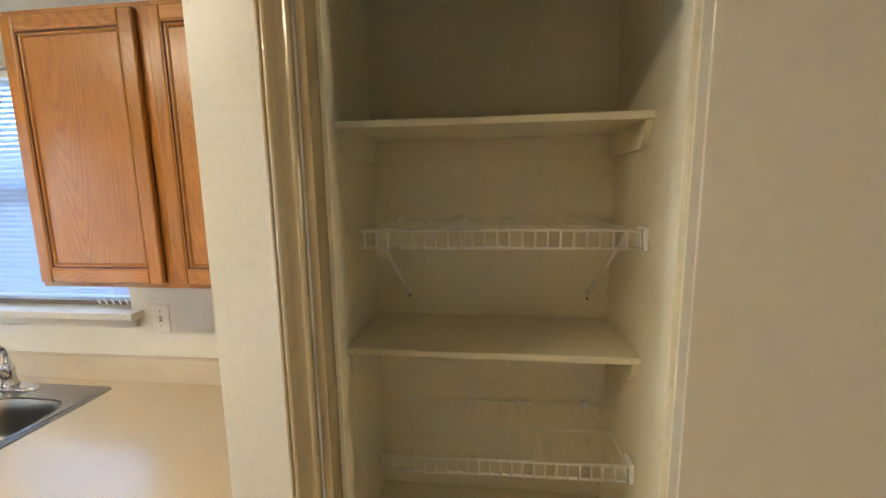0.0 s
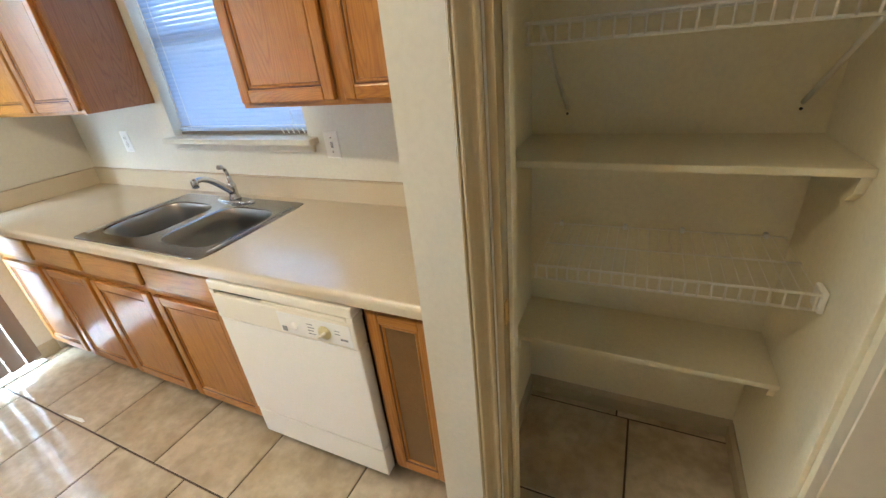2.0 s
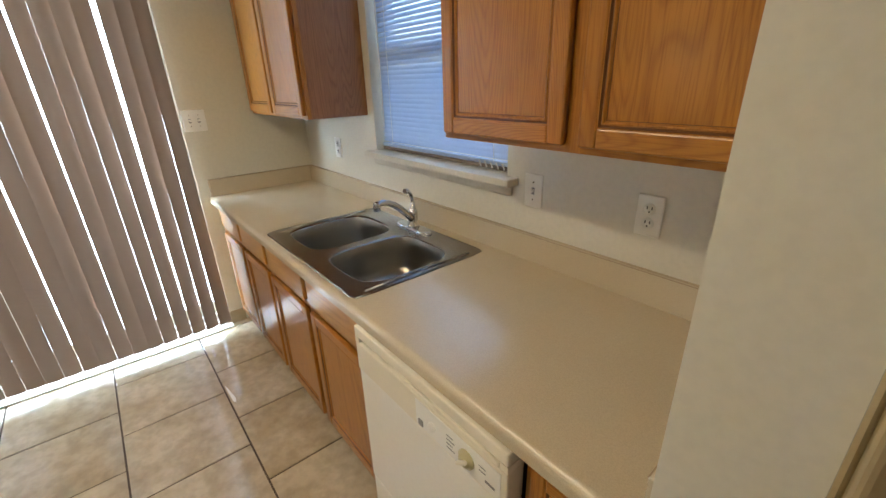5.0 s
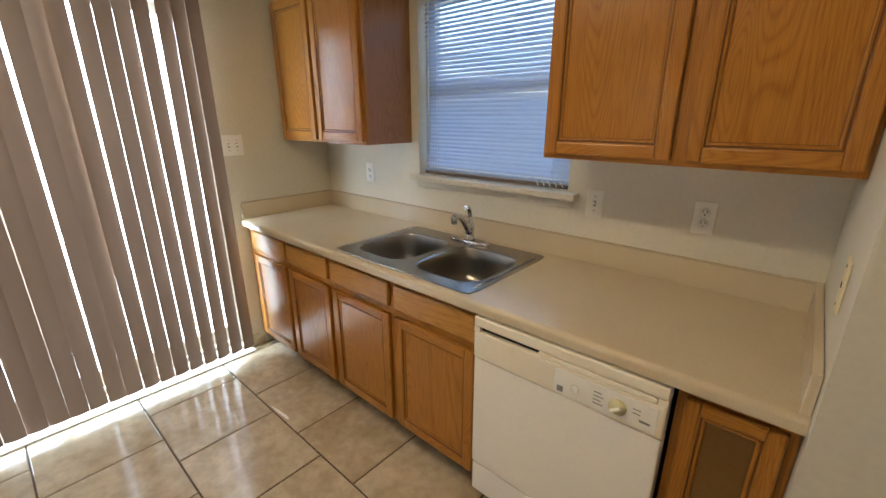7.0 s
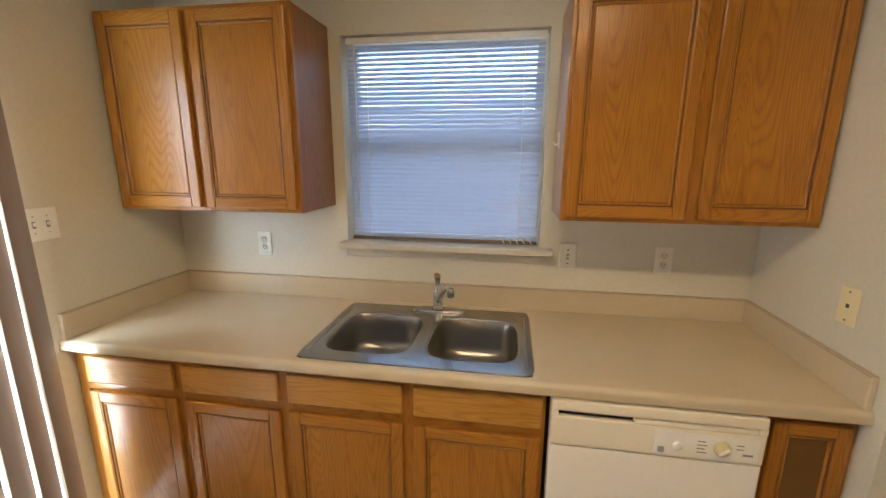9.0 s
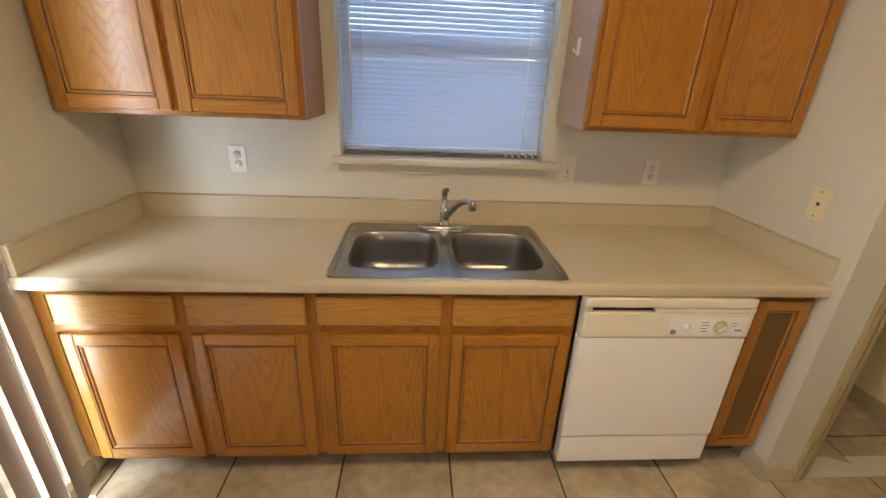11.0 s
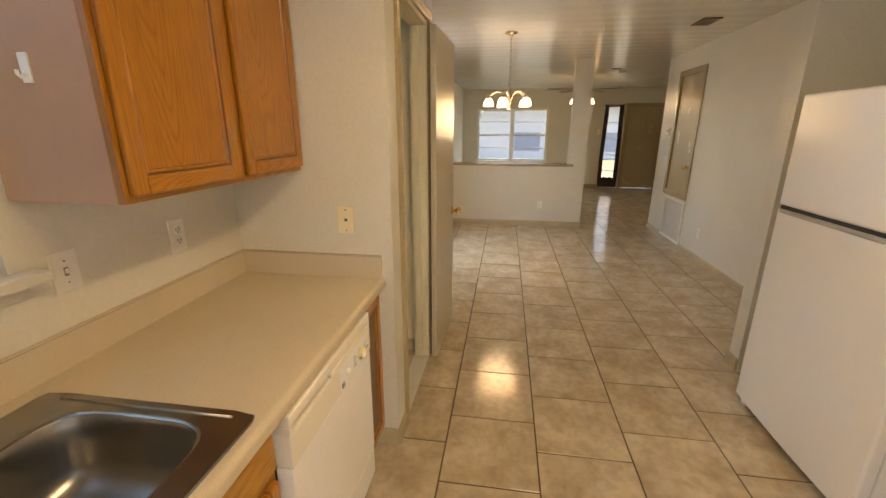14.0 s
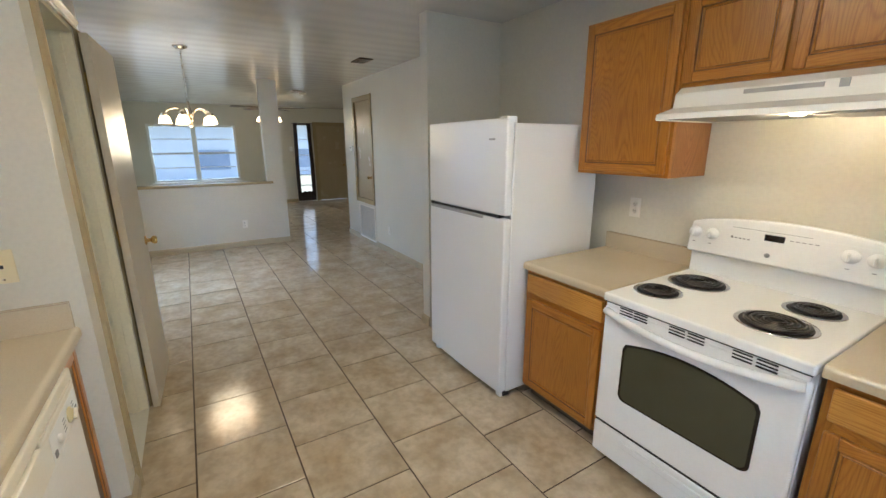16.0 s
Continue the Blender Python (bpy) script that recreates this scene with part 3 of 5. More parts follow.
def face_frame(parent, x0, x1, z0, z1, y, stiles, rails, mid_w=0.04):
    """Frame of the carcass front; stiles and rails give their middle lines."""
    edges = sorted(stiles)
    for q in edges:
        part("face_stile", B((max(x0, q - mid_w / 2), y, z0, min(x1, q + mid_w / 2), y + 0.019, z1)), OAK_V, parent)
    for r in rails:
        for a, b in zip(edges, edges[1:]):
            part("face_rail", B((a + mid_w / 2, y + 0.0005, max(z0, r - mid_w / 2), b - mid_w / 2, y + 0.0185, min(z1, r + mid_w / 2))), OAK_H, parent)


def base_unit(x0, x1, splits, label, y_face=-0.622, top=0.829, drawers=True, back=-0.022, group="base cabinets under the counter", flip=False, panel=None, mid=None):
    """Base cabinet: carcass, toe kick, face frame, drawer fronts and doors. splits: door and drawer edges."""
    cx = 0.5 * (x0 + x1)
    t = thing("base_cabinet", (cx, 0, 0), label, "cabinet", group)
    if flip:
        t.matrix_world = pose(cx, flip, 0, 0, 0, 180)
        splits = [(2 * cx - b, 2 * cx - a) for a, b in splits][::-1]
    l, r = x0 - cx, x1 - cx
    part("side_panel", B((l + 0.001, y_face + 0.019, 0.100, l + 0.013, back, top)), OAK_SIDE, t)
    part("side_panel", B((r - 0.013, y_face + 0.019, 0.100, r - 0.001, back, top)), OAK_SIDE, t)
    part("bottom_panel", B((l + 0.013, y_face + 0.019, 0.100, r - 0.013, back, 0.112)), OAK_SIDE, t)
    part("back_panel", B((l + 0.013, back - 0.010, 0.112, r - 0.013, back, top)), OAK_SIDE, t)
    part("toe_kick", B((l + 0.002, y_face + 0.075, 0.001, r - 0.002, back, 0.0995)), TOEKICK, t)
    sp = [(a - cx, b - cx) for a, b in splits]
    mids = [l + 0.02] + [0.5 * (sp[i][1] + sp[i + 1][0]) for i in range(len(sp) - 1)] + [r - 0.02]
    face_frame(t, l, r, 0.100, top, y_face, mids, [0.120, 0.673, 0.812] if drawers else [0.120, 0.812])
    for a, b in sp:
        if drawers:
            drawer_front(t, a, b, 0.692, 0.803, y_face)
            oak_door(t, a, b, 0.108, 0.655, y_face, panel=panel)
        else:
            oak_door(t, a, b, 0.118, 0.800, y_face, panel=panel, frame_w=0.036)
    return t


base_unit(-2.672, -1.795, [(-2.612, -2.236), (-2.200, -1.816)], "honey oak base cabinet with two drawers and two doors")
base_unit(-1.795, -0.890, [(-1.780, -1.362), (-1.324, -0.902)], "honey oak sink base cabinet with two doors")
base_unit(-0.262, -0.020, [(-0.242, -0.040)], "narrow oak base cabinet beside the dishwasher", drawers=False, panel=mottled("dark_panel_veneer", (0.145, 0.068, 0.016), (0.17, 0.082, 0.020), 3.0, 0.32, 0.08, 60))


def upper_unit(x0, x1, z0, z1, splits, label, wall=0.0, depth=0.320, flip=False, group="wall cabinets", side=None):
    cx = 0.5 * (x0 + x1)
    t = thing("wall_cabinet", (cx, wall, z0), label, "cabinet", group)
    if flip:
        t.matrix_world = pose(cx, wall, z0, 0, 0, 180)
        splits = [(2 * cx - b, 2 * cx - a) for a, b in splits][::-1]
    h = z1 - z0
    l, r = x0 - cx, x1 - cx
    y = -depth
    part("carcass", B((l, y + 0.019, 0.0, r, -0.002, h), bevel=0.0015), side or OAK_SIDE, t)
    sp = [(a - cx, b - cx) for a, b in splits]
    mids = [l + 0.02] + [0.5 * (sp[i][1] + sp[i + 1][0]) for i in range(len(sp) - 1)] + [r - 0.02]
    face_frame(t, l, r, 0.0, h, y, mids, [0.02, h - 0.02])
    for a, b in sp:
        oak_door(t, a, b, 0.016, h - 0.016, y)
    return t


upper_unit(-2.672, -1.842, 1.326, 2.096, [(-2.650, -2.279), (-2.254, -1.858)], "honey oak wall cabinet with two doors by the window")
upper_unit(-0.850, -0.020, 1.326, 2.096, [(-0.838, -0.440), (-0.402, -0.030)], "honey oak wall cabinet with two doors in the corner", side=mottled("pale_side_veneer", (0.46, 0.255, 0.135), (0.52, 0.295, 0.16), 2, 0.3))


def counter(name, x0, x1, front, back, z, label, holes=(), ends=(), flip=False, lip=0.038):
    """Postformed laminate worktop with a rolled front edge and a backsplash; holes: (a, b, y0, y1)."""
    t = thing(name, (0, 0, 0), label, "countertop")
    s = 1 if back > front else -1
    r = 0.017
    under = z - lip

    def strip(a, b, y_to):
        return [(front, under), *[q for q in [(front + s * (r - r * math.cos(k * math.pi / 12)), z - r + r * math.sin(k * math.pi / 12)) for k in range(0, 7)]], (y_to, z), (y_to, under)]
    bm = bmesh.new()
    cuts = sorted([x0, x1] + [v for h in holes for v in h[:2]])
    for a, b in zip(cuts, cuts[1:]):
        hole = [h for h in holes if abs(h[0] - a) < 1e-6 and abs(h[1] - b) < 1e-6]
        if hole:
            prism(bm, strip(a, b, hole[0][2]), "x", a, b)
            box(bm, a, hole[0][3], under, b, back, z)
        else:
            prism(bm, strip(a, b, back), "x", a, b)
    for f in bm.faces:
        f.smooth = False
    bmesh.ops.remove_doubles(bm, verts=bm.verts, dist=1e-5)
    part("worktop", bm, COUNTER, t)
    part("backsplash", B((x0, back, z - 0.001, x1, back - s * 0.020, z + 0.101), bevel=0.003, segments=2), COUNTER, t)
    part("seam", B((x0 + 0.001, back - s * 0.0215, z + 0.0975, x1 - 0.001, back - s * 0.0195, z + 0.0995)), SEAM, t, "dark laminate seam")
    for e, d in ends:
        part("seam", B((e + d * 0.0215, front + s * 0.014, z + 0.0975, e + d * 0.0195, back - s * 0.022, z + 0.0995)), SEAM, t)
        part("end_splash", B((e, front + s * 0.012, z - 0.001, e + d * 0.020, back - s * 0.0205, z + 0.101), bevel=0.003, segments=2), COUNTER, t)
    return t


SEAM = mottled("laminate_seam", (0.30, 0.22, 0.14), (0.36, 0.27, 0.18), 8, 0.5)
CT = 0.868
counter("countertop", -2.678, -0.019, -0.664, -0.001, CT, "beige laminate countertop with backsplash and sink", [(-1.725, -0.950, -0.610, -0.095)], [(-2.678, 1), (-0.019, -1)])


# ---- sink and faucet ----
def sink():
    cx, cy = -1.339, -0.353
    t = thing("double_sink", (cx, cy, CT), "stainless steel double bowl drop-in sink", "sink")
    hx, hy = 0.408, 0.278
    seg = 72

    def ring(bm, mx, my, ax, ay, z, n, square=False):
        out = []
        for k in range(seg):
            a = 2 * math.pi * (k + 0.5) / seg
            c, s = math.cos(a), math.sin(a)
            if square:
                r = min(ax / max(abs(c), 1e-9), ay / max(abs(s), 1e-9))
            else:
                r = ((abs(c) / ax) ** n + (abs(s) / ay) ** n) ** (-1 / n)
            out.append(bm.verts.new((mx + r * c, my + r * s, z)))
        if square:
            for px, py in ((mx - ax, my - ay), (mx + ax, my - ay), (mx + ax, my + ay), (mx - ax, my + ay)):
                near = min(out, key=lambda v: (v.co.x - px) ** 2 + (v.co.y - py) ** 2)
                near.co.x, near.co.y = px, py
        return out

    rim = bmesh.new()
    rc = 0.026

    def rounded(x, y, grow):
        """Pull the outer corners of the rim onto arcs, and move the edge out by grow."""
        ax, ay = abs(x), abs(y)
        if ax > hx - rc and ay > hy - rc:
            dx, dy = ax - (hx - rc), ay - (hy - rc)
            n = math.hypot(dx, dy)
            ax, ay = hx - rc + dx / n * (rc + grow), hy - rc + dy / n * (rc + grow)
        else:
            ax, ay = ax + (grow if ax > hx - 1e-5 else 0), ay + (grow if ay > hy - 1e-5 else 0)
        return math.copysign(ax, x), math.copysign(ay, y)
    for side in (-1, 1):
        mx = side * hx / 2
        o = ring(rim, mx, 0, hx / 2, hy, 0.0045, 2, True)
        i = ring(rim, mx - side * 0.010, -0.020, 0.172, 0.196, 0.0045, 4.2)
        i2 = ring(rim, mx - side * 0.010, -0.020, 0.165, 0.189, 0.0005, 4.2)
        skirt = []
        for v in o:
            gx, gy = rounded(v.co.x, v.co.y, 0.003)
            skirt.append(rim.verts.new((gx, gy, 0.0003)))
            v.co.x, v.co.y = rounded(v.co.x, v.co.y, 0.0)
        for a, b in ((o, i), (i, i2)):
            for k in range(seg):
                rim.faces.new((a[k], a[(k + 1) % seg], b[(k + 1) % seg], b[k])).smooth = b is i2
        for k in range(seg):
            p, q = o[k], o[(k + 1) % seg]
            if abs(p.co.x) > 1e-4 or abs(q.co.x) > 1e-4:
                rim.faces.new((p, q, skirt[(k + 1) % seg], skirt[k]))
    bmesh.ops.remove_doubles(rim, verts=rim.verts, dist=1e-5)
    bmesh.ops.recalc_face_normals(rim, faces=rim.faces)
    r = part("rim", rim, STEEL_RIM, t)
    for side in (-1, 1):
        x = side * (hx - 0.022)
        part("rim_ridge", tube(bmesh.new(), [(x, -hy + 0.05, 0.0045), (x, hy - 0.06, 0.0045)], 0.0035, 8), STEEL, r)
    for side in (-1, 1):
        mx = side * (hx / 2 - 0.010)
        bm = bmesh.new()
        rings = [ring(bm, mx, -0.020, 0.165 - i, 0.189 - i, z, n) for i, z, n in ((0.0, 0.0005, 4.2), (0.006, -0.010, 4.2), (0.010, -0.060, 4.2), (0.014, -0.115, 4.2), (0.022, -0.140, 4.0), (0.040, -0.159, 3.6), (0.060, -0.1655, 3.2), (0.125, -0.168, 2.0))]
        for a, b in zip(rings, rings[1:]):
            for k in range(seg):
                bm.faces.new((a[k], a[(k + 1) % seg], b[(k + 1) % seg], b[k])).smooth = True
        bm.faces.new(rings[-1])
        bmesh.ops.recalc_face_normals(bm, faces=bm.faces)
        b = part("bowl", bm, STEEL, t)
        part("drain", lathe(bmesh.new(), [(0.056, -0.1675), (0.054, -0.1610), (0.046, -0.1622), (0.043, -0.1665)], (mx + 0.006, 0.044, 0), "z", 24), CHROME, b, "chrome drain ring")
        part("strainer", lathe(bmesh.new(), [(0.043, -0.1650), (0.030, -0.1648), (0.006, -0.1648), (0.005, -0.155), (0.0, -0.154)], (mx + 0.006, 0.044, 0), "z", 20), DARK, b, "dark basket strainer")


sink()


def faucet():
    t = thing("faucet", (-1.330, -0.118, CT + 0.0045), "chrome single-lever kitchen faucet on the sink", "faucet")
    plate = bmesh.new()
    n = 40
    rings = []
    for k_, z in ((1.0, 0.0), (1.0, 0.006), (0.90, 0.011)):
        rings.append([plate.verts.new((k_ * 0.120 * math.copysign(abs(math.cos(a)) ** 0.6, math.cos(a)), k_ * 0.030 * math.sin(a), z)) for a in [2 * math.pi * k / n for k in range(n)]])
    for a, b in zip(rings, rings[1:]):
        for k in range(n):
            plate.faces.new((a[k], a[(k + 1) % n], b[(k + 1) % n], b[k])).smooth = True
    plate.faces.new(rings[-1])
    part("base_plate", plate, CHROME, t)
    part("body", lathe(bmesh.new(), [(0.029, 0.010), (0.026, 0.018), (0.022, 0.030), (0.0205, 0.062), (0.022, 0.070), (0.020, 0.085), (0.012, 0.094), (0.0, 0.096)], (0, 0, 0), "z", 24), CHROME, t)
    sp = []
    for i in range(17):
        u = i / 16
        sp.append((0.004 + 0.084 * u, -0.010 - 0.217 * u, 0.050 + 0.124 * math.sin(u * math.pi * 0.52) ** 1.05))
    part("spout", tube(bmesh.new(), sp, [0.0155 - 0.004 * i / 16 for i in range(17)], 12), CHROME, t)
    e = sp[-1]
    part("aerator", lathe(bmesh.new(), [(0.013, 0.008), (0.0145, 0.0), (0.0145, -0.024), (0.012, -0.027), (0.0, -0.027)], e, "z", 16), CHROME, t)
    bm = bmesh.new()
    loops = []
    for x, y, z, w, d in ((0, 0, 0.086, 0.0155, 0.0150), (-0.001, 0.001, 0.100, 0.0145, 0.0125), (-0.002, 0.003, 0.114, 0.0110, 0.0085), (-0.003, 0.002, 0.138, 0.0120, 0.0062), (-0.002, -0.006, 0.160, 0.0150, 0.0055), (0.000, -0.022, 0.173, 0.0160, 0.0048), (0.001, -0.036, 0.176, 0.0140, 0.0030)):
        loops.append([bm.verts.new((x + w * math.cos(2 * math.pi * k / 14), y + d * math.sin(2 * math.pi * k / 14), z + (0.010 * math.sin(2 * math.pi * k / 14) if y < -0.015 else 0))) for k in range(14)])
    for p, q in zip(loops, loops[1:]):
        for k in range(14):
            bm.faces.new((p[k], p[(k + 1) % 14], q[(k + 1) % 14], q[k])).smooth = True
    bm.faces.new(loops[-1])
    part("lever", bm, CHROME, t)


faucet()


# ---- dishwasher ----
def dishwasher():
    x0, x1 = -0.878, -0.272
    cx, a = 0.5 * (x0 + x1), 0.5 * (x1 - x0)
    t = thing("dishwasher", (cx, -0.640, 0), "cream and white built-in dishwasher under the counter", "dishwasher")
    part("tub", B((-a + 0.004, 0.023, 0.08, a - 0.004, 0.60, 0.826)), DARK, t)
    part("door_panel", B((-a, -0.026, 0.212, a, 0.022, 0.664), bevel=0.004, segments=2), DWWHITE, t)
    part("kick_panel", B((-a + 0.002, -0.024, 0.076, a - 0.002, 0.022, 0.204), bevel=0.004, segments=2), DWWHITE, t)
    for x in (-a + 0.06, a - 0.06):
        part("leg", B((x - 0.02, 0.05, 0.0, x + 0.02, 0.09, 0.08)), DARK, t)
    c = part("control_panel", B((-a, -0.030, 0.668, a, 0.022, 0.768), bevel=0.005, segments=2), CREAM, t, "cream control panel")
    part("top_rail", B((-a, -0.030, 0.786, a, 0.022, 0.822), bevel=0.005, segments=2), CREAM, t)
    part("end_cap", B((-a, -0.029, 0.768, -a + 0.022, 0.022, 0.786)), CREAM, t)
    part("end_cap", B((a - 0.022, -0.029, 0.768, a, 0.022, 0.786)), CREAM, t)
    part("vent_slot", B((-a + 0.022, -0.012, 0.768, a - 0.022, -0.002, 0.786)), DARK, t, "dark vent slot")
    part("latch_bar", B((-0.060, -0.031, 0.769, a - 0.024, -0.013, 0.783), bevel=0.002), CREAM, t)
    part("button_panel", B((0.000, -0.0315, 0.676, a - 0.016, -0.0298, 0.756), bevel=0.0007), PLASTIC, c, "white printed panel")
    part("button", B((0.012, -0.035, 0.684, 0.030, -0.031, 0.702), bevel=0.001), GREY, c, "dark square button")
    part("button", lathe(bmesh.new(), [(0.013, -0.031), (0.013, -0.037), (0.009, -0.041), (0, -0.041)], (0.067, 0, 0.712), "y", 16), PLASTIC, c)
    k = part("dial", lathe(bmesh.new(), [(0.024, -0.031), (0.024, -0.036), (0.018, -0.038), (0.016, -0.043), (0, -0.044)], (0.188, 0, 0.714), "y", 24), BRASS_KNOB, c, "yellowed dial")
    bm = B((0.170, -0.053, 0.7095, 0.206, -0.043, 0.7185), bevel=0.002)
    bmesh.ops.rotate(bm, verts=bm.verts, cent=(0.188, -0.055, 0.714), matrix=Matrix.Rotation(radians(-38), 3, "Y"))
    part("dial_grip", bm, CREAM, c)
    for i in range(4):
        part("print_bar", B((0.120, -0.0322, 0.694 + 0.012 * i, 0.148 - 0.006 * (i % 2), -0.0316, 0.697 + 0.012 * i)), GREY, c)
    for i in range(2):
        part("print_bar", B((0.226, -0.0322, 0.716 + 0.012 * i, 0.246, -0.0316, 0.7185 + 0.012 * i)), GREY, c)
    part("emblem", B((0.245, -0.0324, 0.697, 0.272, -0.0316, 0.703)), GREY, c)


BRASS_KNOB = mottled("yellowed_plastic", (0.56, 0.49, 0.27), (0.60, 0.53, 0.30), 8, 0.35)
dishwasher()


# ---- wall plates ----
PLATE = mottled("cream_plate_plastic", (0.74, 0.71, 0.63), (0.78, 0.75, 0.67), 8, 0.4)

def outlet(xyz, turn, label, kind_="outlet", material=None, holes=True, w=0.072, h=0.116):
    material = material or PLASTIC
    t = thing("wall_" + kind_, xyz, label, kind_, "wall plates", turn=turn)
    p = part("plate", B((-w / 2, -0.006, -h / 2, w / 2, -0.0005, h / 2), bevel=0.003, segments=2), material, t)
    if kind_ == "outlet":
        for z in (-0.020, 0.020):
            part("socket", lathe(bmesh.new(), [(0.0165, -0.006), (0.0165, -0.0075), (0, -0.0078)], (0, 0, z), "y", 20), material, p)
            for x, dz in ((-0.0065, 0.003), (0.0065, 0.003)):
                part("slot", B((x - 0.0013, -0.0086, z + dz - 0.004, x + 0.0013, -0.0076, z + dz + 0.004)), DARK, p)
            part("slot", lathe(bmesh.new(), [(0.0024, -0.0076), (0.0024, -0.0086), (0, -0.0086)], (0, 0, z - 0.008), "y", 8), DARK, p)
        part("screw", lathe(bmesh.new(), [(0.003, -0.006), (0.003, -0.0072), (0, -0.0075)], (0, 0, 0), "y", 8), material, p)
    elif kind_ == "switch":
        n = max(1, round(w / 0.06))
        for i in range(n):
            x = (i - (n - 1) / 2) * 0.046
            bm = B((x - 0.005, -0.018, -0.004, x + 0.005, -0.006, 0.008), bevel=0.002)
            part("toggle", bm, material, p)
            part("toggle_slot", B((x - 0.006, -0.0068, -0.012, x + 0.006, -0.0058, 0.012)), GREY, p)
            for z in (-0.03, 0.03):
                part("screw", lathe(bmesh.new(), [(0.003, -0.006), (0.003, -0.0072), (0, -0.0075)], (x, 0, z), "y", 8), NICKEL, p)
    elif kind_ == "phone_plate":
        part("jack", B((-0.006, -0.0072, -0.006, 0.006, -0.0058, 0.006)), DARK, p)
        for z in (-0.044, 0.044):
            part("screw", lathe(bmesh.new(), [(0.004, -0.006), (0.004, -0.0078), (0, -0.008)], (0, 0, z), "y", 8), NICKEL, p)
    return t


outlet((-2.226, 0, 1.127), 0, "white duplex outlet above the counter")
outlet((-0.768, 0, 1.122), 0, "cream single switch plate beside the window", "switch", PLATE, w=0.074)
outlet((-0.372, 0, 1.122), 0, "cream duplex outlet under the wall cabinet", material=PLATE)
outlet((-0.018, -0.503, 1.120), -90, "almond telephone plate on the pantry side wall", "phone_plate", ALMOND)
outlet((-2.68, -0.643, 1.306), 90, "white double switch plate beside the patio door", "switch", w=0.118)

# ---- south run: refrigerator, cabinets, range, hood ----
S_WALL = -3.36


def fridge():
    t = thing("refrigerator", (0.195, -2.571, 0), "white top-freezer refrigerator standing in the alcove", "refrigerator")
    a = 0.395
    part("cabinet", B((-a + 0.004, -0.665, 0.035, a - 0.004, 0.0, 1.545), bevel=0.006, segments=2), FRIDGE_W, t)

    def door(name, z0, z1):
        bm = bmesh.new()
        n = 10
        front = [(-a + 2 * a * i / n, 0.056 + 0.010 * (1 - (2 * i / n - 1) ** 2)) for i in range(n + 1)]
        prism(bm, [(-a, 0.006), *front, (a, 0.006)], "z", z0, z1)
        es = [e for e in bm.edges if e.calc_face_angle(0) > 0.6]
        bmesh.ops.bevel(bm, geom=es, offset=0.010, segments=3, profile=0.5, affect="EDGES")
        return part(name, bm, FRIDGE_W, t)
    top = door("freezer_door", 1.080, 1.568)
    low = door("fridge_door", 0.045, 1.062)
    part("gasket", B((-a + 0.012, -0.001, 0.06, a - 0.012, 0.0065, 1.555)), GREY, t)
    part("handle_recess", B((-a + 0.055, 0.010, 1.0615, a - 0.012, 0.052, 1.0795)), DARK, t, "dark gap between the doors")
    part("handle_lip", B((-a + 0.18, 0.055, 1.046, a - 0.035, 0.070, 1.0625), bevel=0.004), GRILLE, low, "grey edged handle lip")
    part("hinge_cap", B((-a + 0.01, -0.02, 1.5455, -a + 0.075, 0.05, 1.577), bevel=0.004), PLASTIC, t)
    part("toe_grille", B((-a + 0.01, -0.03, 0.008, a - 0.01, 0.012, 0.042)), DARK, t)
    part("foot", B((-a + 0.02, 0.0, 0.0, -a + 0.06, 0.03, 0.04), bevel=0.003), PLASTIC, t)
    part("foot", B((a - 0.06, 0.0, 0.0, a - 0.02, 0.03, 0.04), bevel=0.003), PLASTIC, t)
    part("emblem", B((-a + 0.09, 0.0605, 1.462, -a + 0.14, 0.0625, 1.472)), GRILLE, top)
    for c in t.children_recursive:
        c.data.transform(Matrix.Diagonal((1.038, 1.0, 1.05, 1.0)))
    return t


fridge()
SC = 0.868
base_unit(-0.800, -0.250, [(-0.778, -0.272)], "honey oak base cabinet between refrigerator and range", y_face=-0.690, top=0.829, back=-0.01, group="base cabinets by the range", flip=S_WALL)
base_unit(-2.25, -1.578, [(-2.228, -1.600)], "honey oak base cabinet on the far side of the range", y_face=-0.690, top=0.829, back=-0.01, group="base cabinets by the range", flip=S_WALL)
counter("countertop", -0.803, -0.245, -2.640, S_WALL + 0.001, SC, "short beige laminate countertop beside the range")
counter("countertop", -2.678, -1.570, -2.640, S_WALL + 0.001, SC, "beige laminate countertop past the range")
upper_unit(-0.785, -0.245, 1.353, 2.130, [(-0.770, -0.260)], "honey oak wall cabinet beside the range hood", wall=S_WALL, flip=True, depth=0.33, group="wall cabinets by the range")
upper_unit(-1.575, -0.789, 1.757, 2.130, [(-1.560, -1.202), (-1.178, -0.804)], "short honey oak wall cabinet over the range hood", wall=S_WALL, flip=True, depth=0.33, group="wall cabinets by the range")
upper_unit(-2.25, -1.579, 1.353, 2.130, [(-2.235, -1.595)], "honey oak wall cabinet past the range hood", wall=S_WALL, flip=True, depth=0.33, group="wall cabinets by the range")


